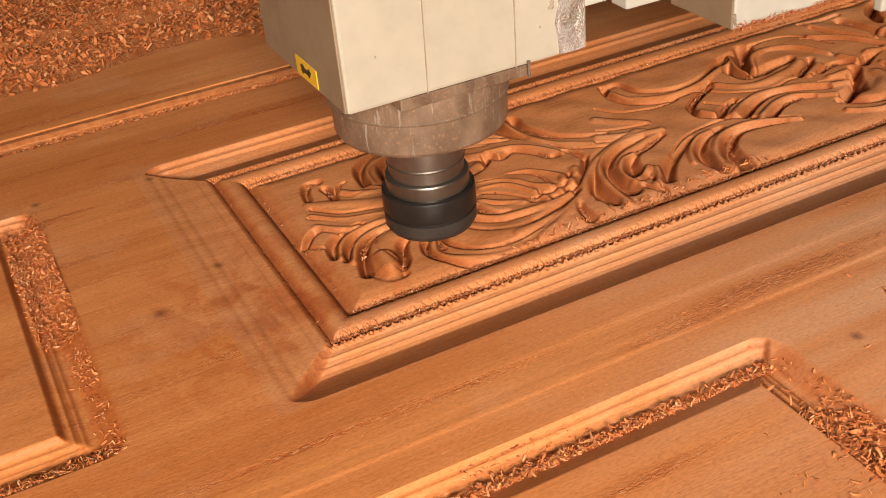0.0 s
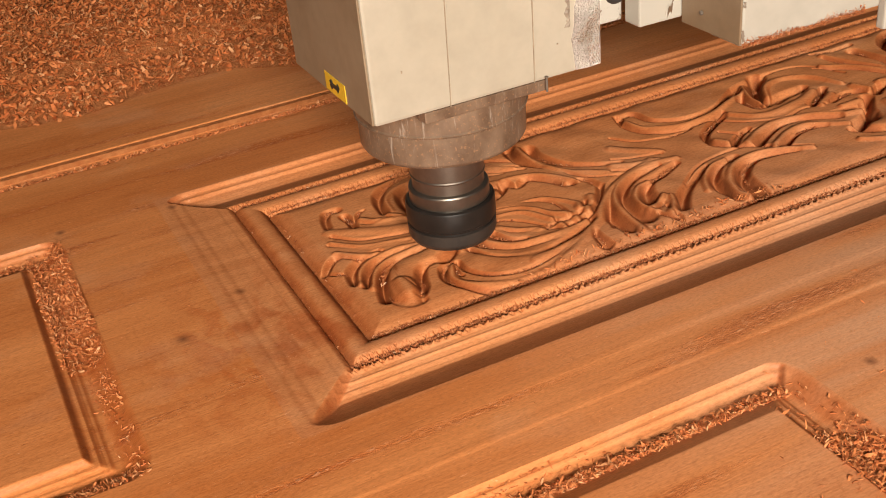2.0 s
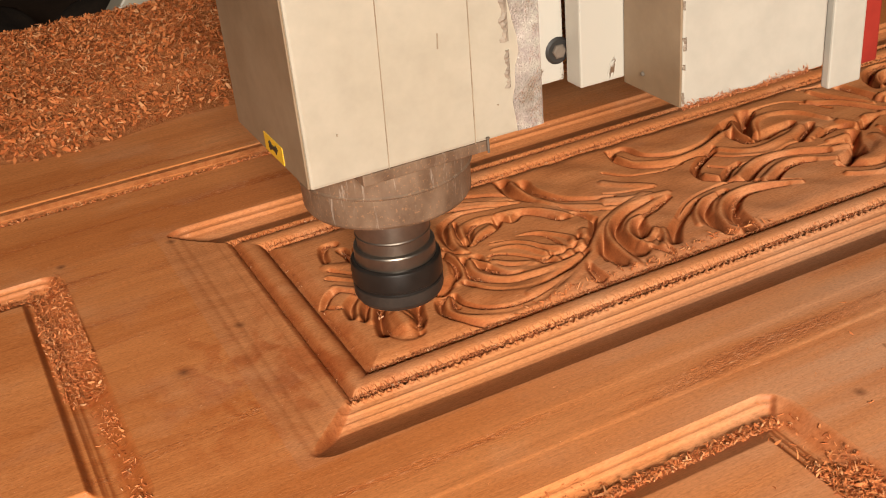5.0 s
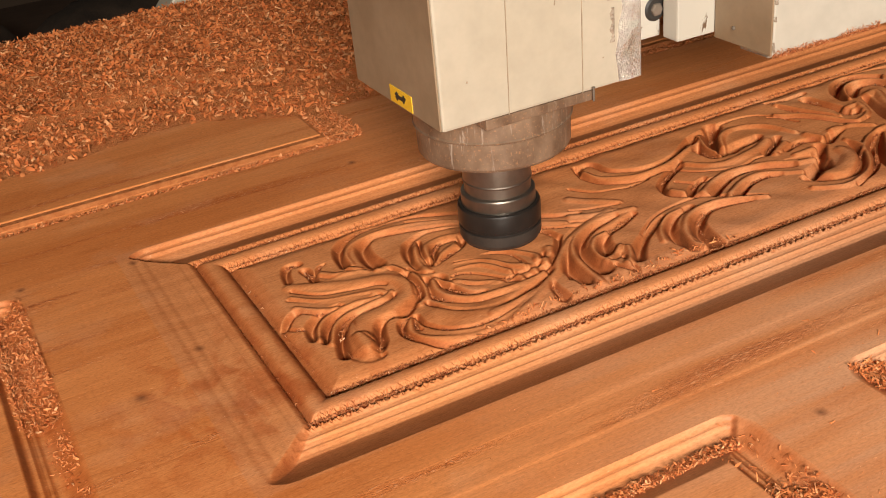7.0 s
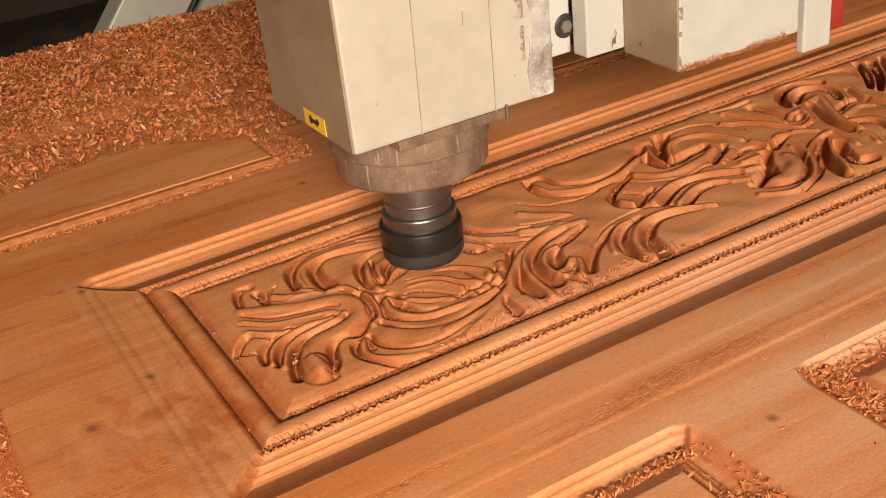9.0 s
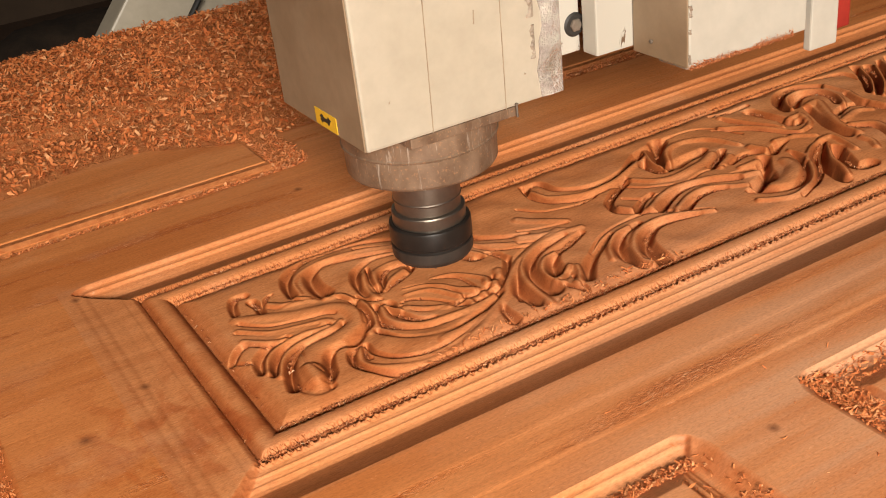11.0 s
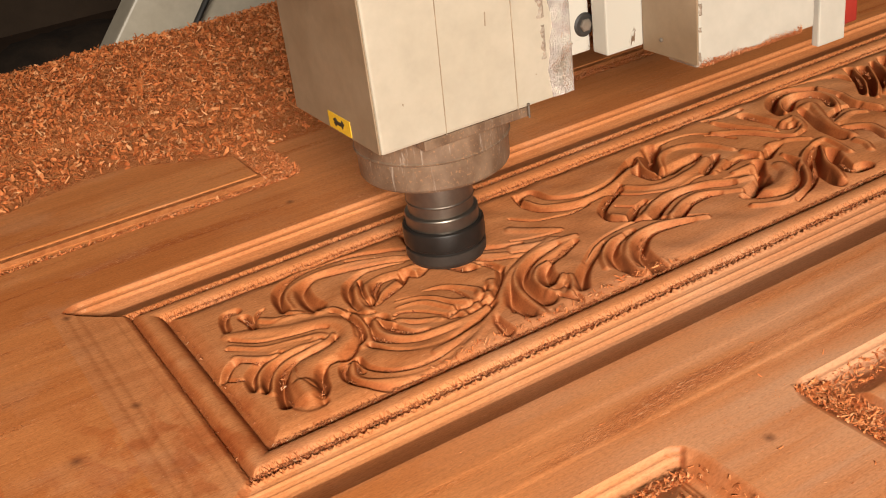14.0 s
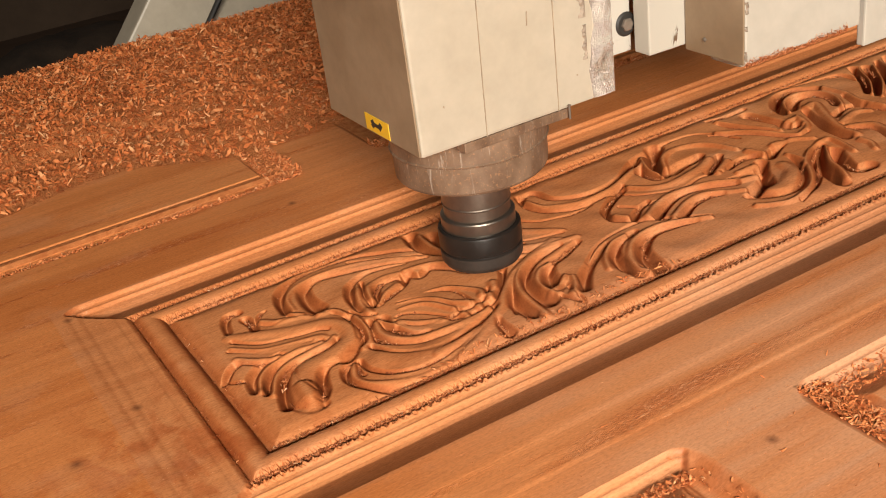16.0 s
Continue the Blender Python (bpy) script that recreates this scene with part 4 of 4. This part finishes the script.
# ---- shavings ----
def flakes(name, spots, label, size=(0.004, 0.010), lift=0.5, parent=None, mat=CHIPS, broad=(0.14, 0.42)):
    """Curled flakes of wood: each a bent strip of three segments, lying at the spots (x, y, z) with a random turn."""
    rnd = np.random.default_rng(len(spots))
    n = len(spots)
    spots = np.array(spots)
    length = rnd.uniform(*size, n) * rnd.uniform(0.6, 1.3, n)
    wide = length * rnd.uniform(*broad, n)
    curl = rnd.uniform(-1.3, 1.3, n)
    ts = np.linspace(-0.5, 0.5, 4)
    ang = curl[:, None] * ts[None, :] * 2
    along = length[:, None] * np.sin(ang) / np.where(np.abs(curl) < 0.05, 0.05, curl)[:, None] / 2
    along = np.where(np.abs(curl)[:, None] < 0.05, length[:, None] * ts[None, :], along)
    up = length[:, None] * (1 - np.cos(ang)) / np.where(np.abs(curl) < 0.05, 0.05, curl)[:, None] / 2
    taper = rnd.uniform(0.25, 1.0, (n, 4)) * np.array([0.7, 1, 0.95, 0.55])
    local = np.zeros((n, 8, 3))
    for k in range(4):
        for j, sgn in enumerate((-0.5, 0.5)):
            local[:, 2 * k + j] = np.stack([along[:, k], sgn * wide * taper[:, k], up[:, k]], -1)
    yaw, tip, roll = rnd.uniform(0, 2 * np.pi, n), rnd.normal(0, lift, n), rnd.normal(0, lift * 1.3, n)
    cy, sy, ct, st, cr, sr = np.cos(yaw), np.sin(yaw), np.cos(tip), np.sin(tip), np.cos(roll), np.sin(roll)
    one, zero = np.ones(n), np.zeros(n)
    rx = np.stack([one, zero, zero, zero, cr, -sr, zero, sr, cr], -1).reshape(n, 3, 3)
    ry = np.stack([ct, zero, st, zero, one, zero, -st, zero, ct], -1).reshape(n, 3, 3)
    rz = np.stack([cy, -sy, zero, sy, cy, zero, zero, zero, one], -1).reshape(n, 3, 3)
    verts = np.einsum("nij,nkj->nki", rz @ ry @ rx, local)
    verts += spots[:, None, :]
    under = (spots[:, 2] - verts[:, :, 2].min(1)) * 0.5
    verts[:, :, 2] += under[:, None]
    base = (np.arange(n) * 8)[:, None, None]
    faces = (base + np.array([[0, 1, 3, 2], [2, 3, 5, 4], [4, 5, 7, 6]])[None]).reshape(-1, 4)
    me = bpy.data.meshes.new(name)
    me.vertices.add(8 * n)
    me.vertices.foreach_set("co", verts.ravel())
    me.loops.add(faces.size)
    me.polygons.add(len(faces))
    me.loops.foreach_set("vertex_index", faces.ravel().astype(np.int32))
    me.polygons.foreach_set("loop_start", (np.arange(len(faces)) * 4).astype(np.int32))
    me.update(calc_edges=True)
    me.materials.append(mat)
    ob = new(name, me)
    ob.parent = parent
    return tagged(ob, label, "" if parent else "wood shavings", kind="stuff")


RNG = np.random.default_rng(5)


def heap_height(x, y):
    """The drift of shavings over the far panels, deepest towards the back edge."""
    front = 0.372 + 0.010 * np.sin(9 * x) + 0.008 * np.sin(31 * x + 1) - 0.05 * ease((x - 0.02) / 0.15) + 0.03 * ease((-0.05 - x) / 0.2)
    deep = ease((y - front) / 0.10)
    bare = 1 - 0.95 * np.exp(-(((x + 0.02 - 0.25 * (y - 0.45)) / 0.13) ** 2 + ((y - 0.462) / 0.018) ** 2))
    end = 1 - ease((x - 0.42) / 0.2)
    edge = 1 - 0.5 * ease((y - 0.69) / 0.04)
    return -0.0012 + 0.013 * deep * bare * end * edge * (0.8 + 0.3 * wobble(x, y, 28)) + 0.0016 * deep * wobble(x, y, 210, 1)


hx, hy = RNG.uniform(-0.55, 0.60, 120000), RNG.uniform(0.30, 0.733, 120000)
hz = heap_height(hx, hy)
keep = (hz > 0.0008) | ((hz > -0.0004) & (RNG.random(len(hx)) < 0.35))
keep &= RNG.random(len(hx)) < 0.75
heap = relief_patch("shaving_heap", spaced(-0.56, 0.61, 0.004), spaced(0.30, 0.733, 0.004), heap_height, DUST, None, -0.03)
tagged(heap, "drift of packed orange wood dust on the door", "wood dust", kind="stuff")
flakes("shaving_pile", np.stack([hx, hy, np.maximum(hz, 0.0) + RNG.uniform(0, 0.0025, len(hx))], -1)[keep], "drift of curled orange wood shavings on the door", (0.003, 0.0075), 0.38, broad=(0.22, 0.58))


def strip_spots(n, x0, x1, y0, y1, height, thick, fade=None):
    x, y = RNG.uniform(x0, x1, n), RNG.uniform(y0, y1, n)
    z = height(x, y) + RNG.uniform(0, 1, n) ** 1.5 * thick
    if fade is not None:
        ok = RNG.random(n) < fade(x, y)
        x, y, z = x[ok], y[ok], z[ok]
    return np.stack([x, y, z], -1)


groove_a, groove_l, groove_b, groove_f = sunk_relief(NEAR_A), sunk_relief(LEFT), sunk_relief(NEAR_B), sunk_relief(FAR_A)
spots = np.concatenate([
    strip_spots(6500, -0.30, 0.135, -0.1450, -0.1385, lambda x, y: np.maximum(groove_a(x, y), -0.0052), 0.0022),
    strip_spots(9000, 0.119, 0.143, -0.42, -0.139, lambda x, y: np.maximum(groove_a(x, y), -0.0042), 0.0030, lambda x, y: ease((-0.168 - y) / 0.02) * 0.9 + 0.05),
    strip_spots(1300, 0.05, 0.16, -0.42, -0.20, lambda x, y: np.maximum(groove_a(x, y), -0.0042), 0.0010, lambda x, y: 0.7 * ease((x - 0.06) / 0.06)),
    strip_spots(1100, -0.30, 0.14, -0.139, -0.128, groove_a, 0.0008, lambda x, y: ease(np.sin(40 * x + 1))),
    strip_spots(6500, 0.2095, 0.2285, -0.42, -0.131, lambda x, y: np.maximum(groove_b(x, y), -0.0044), 0.0025),
    strip_spots(2600, 0.212, 0.60, -0.1465, -0.131, lambda x, y: np.maximum(groove_b(x, y), -0.0052), 0.002),
])
for x0, x1, y0, y1, level in ((0.1185, 0.1445, -0.42, -0.176, -0.0044), (0.2085, 0.2270, -0.42, -0.136, -0.0050)):
    bed = relief_patch("groove_dust", spaced(x0, x1, 0.002), spaced(y0, y1, 0.002), lambda x, y: level + 0.0008 * wobble(x, y, 260) - 0.004 * ease((y + 0.175) / 0.03) * (x1 < 0.2), DUST, None, -0.02)
    tagged(bed, "orange wood dust packed in the panel groove", "wood dust", kind="stuff")
spots = np.concatenate([spots, strip_spots(60, 0.10, 0.30, -0.30, -0.09, lambda x, y: np.minimum(groove_a(x, y), groove_b(x, y)), 0.0003)])
flakes("groove_shavings", spots, "curled orange shavings caught in the near panel grooves", (0.0014, 0.0042), 0.34, None, GROOVE_CHIPS)
spots = np.concatenate([
    strip_spots(130, 0.119, 0.144, -0.42, -0.178, lambda x, y: np.maximum(groove_a(x, y), -0.0042), 0.0022),
    strip_spots(60, -0.20, 0.135, -0.1450, -0.1400, lambda x, y: np.maximum(groove_a(x, y), -0.0052), 0.0015),
    strip_spots(60, 0.21, 0.232, -0.40, -0.135, lambda x, y: np.maximum(groove_b(x, y), -0.0042), 0.002),
])
spots[:, 2] += 0.0012
flakes("large_shavings", spots, "large pale curled shavings on top of the groove chips", (0.004, 0.007), 0.12)
spots = np.concatenate([
    strip_spots(6500, -0.1420, -0.1205, 0.050, 0.186, groove_l, 0.0030, lambda x, y: 0.30 + 0.70 * np.exp(-(((y - 0.11) / 0.03) ** 2))),
    strip_spots(900, -0.1380, -0.1215, -0.045, 0.06, groove_l, 0.0006, lambda x, y: ease((x + 0.136) / 0.010) * (0.3 + 0.7 * ease(np.sin(60 * y)))),
    strip_spots(2500, -0.40, -0.125, -0.0460, -0.0345, groove_l, 0.0015),
    strip_spots(2500, -0.40, -0.14, 0.170, 0.184, groove_l, 0.0015),
])
flakes("groove_shavings", spots, "flat orange shavings lying in the side panel groove", (0.0012, 0.0036), 0.3, None, GROOVE_CHIPS)
spots = np.concatenate([
    strip_spots(8000, -0.36, 0.14, 0.281, 0.290, groove_f, 0.0022, lambda x, y: 0.3 + 0.7 * ease(np.sin(23 * x) + 0.2)),
    strip_spots(5000, 0.122, 0.146, 0.282, 0.42, groove_f, 0.0045),
    strip_spots(5000, 0.207, 0.75, 0.281, 0.300, sunk_relief(FAR_B), 0.003),
])
flakes("groove_shavings", spots, "small orange shavings in the far panel grooves", (0.002, 0.005), 0.4, None, GROOVE_CHIPS)

# fine dust scattered over the rails, thickest round the sunk panels
scatter = np.concatenate([
    strip_spots(2600, 0.05, 0.36, -0.128, -0.062, lambda x, y: 0 * x + 0.0002, 0.0002, lambda x, y: 0.15 + 0.85 * ease((-0.085 - y) / 0.03) * ease((x - 0.1) / 0.08)),
    strip_spots(1500, 0.148, 0.205, -0.34, -0.127, lambda x, y: 0 * x, 0.0002, lambda x, y: 0.7 + 0 * x),
    strip_spots(900, -0.118, -0.062, 0.02, 0.20, lambda x, y: 0 * x, 0.0002, lambda x, y: ease((y - 0.05) / 0.06) * 0.8),
    strip_spots(500, -0.30, 0.10, -0.126, -0.062, lambda x, y: 0 * x + 0.0002, 0.0002, lambda x, y: 0.25 + 0 * x),
    strip_spots(350, -0.30, 0.30, 0.21, 0.278, lambda x, y: 0 * x + 0.0002, 0.0002, lambda x, y: 0.5 + 0 * x),
])
flakes("loose_dust", scatter, "fine pale wood dust scattered over the rails", (0.0004, 0.0011), 0.25, None, GROOVE_CHIPS)

# dust and flakes clinging to the lower edge of the second head
along = 0.1011 + 0.0720 * RNG.random(2600)
clump = 0.5 + 0.5 * np.sin(190 * along) * np.sin(71 * along + 1)
spots = np.stack([along, -0.1066 + RNG.normal(0, 0.0007, 2600), 0.1206 + np.abs(RNG.normal(0, 1, 2600)) * (0.0005 + 0.0013 * clump)], -1)
flakes("clinging_dust", spots, "orange dust crumbs clinging to the lower edge", (0.0007, 0.0017), 0.9, SECOND, BURRS)

# burrs torn up along the two V grooves of the carved panel
def burr_line(n, d, where):
    u = RNG.random(n)
    spread = RNG.normal(0.0007, 0.0009, n)
    x0, x1, y0, y1 = MAIN[0] + d, 0.95, MAIN[2] + d, MAIN[3] - d
    if where == "near":
        return np.stack([x0 + u * (x1 - x0), y0 + spread, np.full(n, -0.0028)], -1)
    if where == "far":
        return np.stack([x0 + u * (x1 - x0), y1 - spread, np.full(n, -0.0022)], -1)
    return np.stack([x0 + spread, y0 + u * (y1 - y0), np.full(n, -0.0024)], -1)


spots = np.concatenate([burr_line(13000, 0.0376, "near"), burr_line(13000, 0.0544, "near"), burr_line(7000, 0.0376, "far"), burr_line(7000, 0.0544, "far"), burr_line(120, 0.0376, "end"), burr_line(120, 0.0544, "end")])
patchy = RNG.random(len(spots)) < 0.82 + 0.25 * np.sin(spots[:, 0] * 55 + spots[:, 1] * 300)
flakes("groove_burrs", spots[patchy], "torn wood burrs standing along the carved grooves", (0.0008, 0.0019), 0.5, None, BURRS)


def leaf_fuzz():
    """Fibres left standing in short stretches along the gouges."""
    out = []
    for deep, w0, w1, way in GOUGES:
        line = smooth_line(way) / 1000
        if RNG.random() < 0.35:
            continue
        start, count = RNG.random() * 0.6, int(RNG.integers(30, 110))
        f = np.clip(start + RNG.random(count) * 0.4, 0, 0.999) * (len(line) - 1)
        k = f.astype(int)
        a, b = line[k], line[k + 1]
        p = a + (f - k)[:, None] * (b - a) + RNG.normal(0, 0.0006, (count, 2))
        out.append(p)
    out = np.concatenate(out)
    out = out[(out[:, 0] > MAIN[0] + 0.054) & (out[:, 1] > MAIN[2] + 0.054) & (out[:, 1] < MAIN[3] - 0.054)]
    order = np.argsort(out[:, 0])
    return np.column_stack([out[order], np.full(len(out), -0.0022)])


# loose tufts torn up where the long curl runs out at the near bead
tuft = RNG.random(420)
spots = np.stack([0.085 + 0.17 * tuft + RNG.normal(0, 0.002, 420), -0.0035 + 0.006 * np.sin(38 * tuft) ** 2 + RNG.normal(0, 0.0014, 420), np.full(420, -0.0006)], -1)
flakes("torn_tufts", spots[np.sin(90 * tuft) > -0.4], "pale curled tufts torn up beside the carved bead", (0.0016, 0.0042), 0.55, None, GROOVE_CHIPS)
flakes("carving_fuzz", leaf_fuzz(), "short torn fibres along the edges of the carved leaves", (0.0010, 0.0022), 0.8, None, BURRS)


# ---- what moves ----
TIP = [
    (0, 0.0583, 0.0341),
    (0.5, 0.0649, 0.0204),
    (1, 0.0611, 0.0234),
    (1.5, 0.0580, 0.0367),
    (1.6, 0.0595, 0.0378),
    (1.8, 0.0628, 0.0392),
    (2, 0.0677, 0.0486),
    (2.1, 0.0730, 0.0634),
    (2.2, 0.0703, 0.0628),
    (2.3, 0.0537, 0.0551),
    (2.4, 0.0410, 0.0491),
    (2.5, 0.0408, 0.0457),
    (2.6, 0.0372, 0.0350),
    (2.7, 0.0348, 0.0323),
    (2.8, 0.0331, 0.0340),
    (2.9, 0.0324, 0.0370),
    (3, 0.0324, 0.0457),
    (3.1, 0.0337, 0.0568),
    (3.2, 0.0325, 0.0623),
    (3.3, 0.0343, 0.0647),
    (3.4, 0.0347, 0.0665),
    (3.5, 0.0383, 0.0642),
    (3.6, 0.0370, 0.0596),
    (3.7, 0.0352, 0.0554),
    (3.8, 0.0337, 0.0519),
    (3.9, 0.0344, 0.0521),
    (4, 0.0318, 0.0432),
    (4.1, 0.0335, 0.0397),
    (4.2, 0.0336, 0.0367),
    (6.3, 0.0338, 0.0495),
    (6.5, 0.0430, 0.0497),
    (6.6, 0.0509, 0.0470),
    (6.7, 0.0747, 0.0564),
    (6.8, 0.1012, 0.0644),
    (6.9, 0.1202, 0.0636),
    (7, 0.1370, 0.0700),
    (7.1, 0.1417, 0.0669),
    (7.2, 0.1358, 0.0583),
    (7.3, 0.1321, 0.0590),
    (7.4, 0.1288, 0.0630),
    (7.5, 0.1233, 0.0778),
    (7.9, 0.1095, 0.0856),
    (8, 0.1166, 0.0826),
    (8.1, 0.1217, 0.0805),
    (8.2, 0.1245, 0.0779),
    (8.3, 0.1293, 0.0733),
    (8.4, 0.1368, 0.0569),
    (8.5, 0.1341, 0.0506),
    (8.6, 0.1319, 0.0611),
    (8.7, 0.1221, 0.0744),
    (10.8, 0.1331, 0.0869),
    (10.9, 0.1323, 0.0883),
    (11, 0.1341, 0.0833),
    (11.1, 0.1362, 0.0769),
    (11.2, 0.1381, 0.0764),
    (11.3, 0.1397, 0.0696),
    (11.4, 0.1426, 0.0626),
    (11.5, 0.1471, 0.0537),
    (11.6, 0.1465, 0.0589),
    (11.7, 0.1407, 0.0700),
    (11.8, 0.1389, 0.0744),
    (11.9, 0.1352, 0.0807),
    (12, 0.1345, 0.0824),
    (12.1, 0.1329, 0.0834),
    (12.2, 0.1326, 0.0834),
    (12.3, 0.1354, 0.0813),
    (12.4, 0.1360, 0.0785),
    (12.5, 0.1379, 0.0756),
    (12.6, 0.1390, 0.0697),
    (12.7, 0.1454, 0.0606),
    (12.8, 0.1492, 0.0569),
    (12.9, 0.1570, 0.0691),
    (13, 0.1573, 0.0745),
    (13.1, 0.1671, 0.0817),
    (13.2, 0.1704, 0.0831),
    (13.3, 0.1652, 0.0759),
    (13.4, 0.1634, 0.0706),
    (13.5, 0.1613, 0.0750),
    (13.6, 0.1583, 0.0755),
    (13.7, 0.1549, 0.0768),
    (13.8, 0.1534, 0.0801),
    (13.9, 0.1510, 0.0833),
    (14, 0.1500, 0.0855),
    (14.1, 0.1538, 0.0812),
    (14.2, 0.1562, 0.0787),
    (14.3, 0.1580, 0.0780),
    (14.4, 0.1607, 0.0763),
    (14.5, 0.1604, 0.0710),
    (14.6, 0.1594, 0.0648),
    (14.7, 0.1582, 0.0620),
    (14.8, 0.1577, 0.0653),
    (14.9, 0.1557, 0.0701),
    (15, 0.1562, 0.0775),
    (15.1, 0.1533, 0.0782),
    (15.2, 0.1514, 0.0811),
    (15.3, 0.1509, 0.0854),
    (15.4, 0.1507, 0.0814),
    (15.5, 0.1537, 0.0798),
    (15.6, 0.1557, 0.0755),
    (15.7, 0.1554, 0.0714),
    (15.8, 0.1576, 0.0676),
    (15.9, 0.1583, 0.0597),
    (16, 0.1630, 0.0685),
]


def motions():
    for thing in (HEAD, SECOND):
        walk(thing, [(t, pose(x + 0.001, y - 0.004, 0)) for t, x, y in TIP])
    walk(GANTRY, [(t, pose(x - 0.138, 0, 0)) for t, x, y in TIP])


motions()
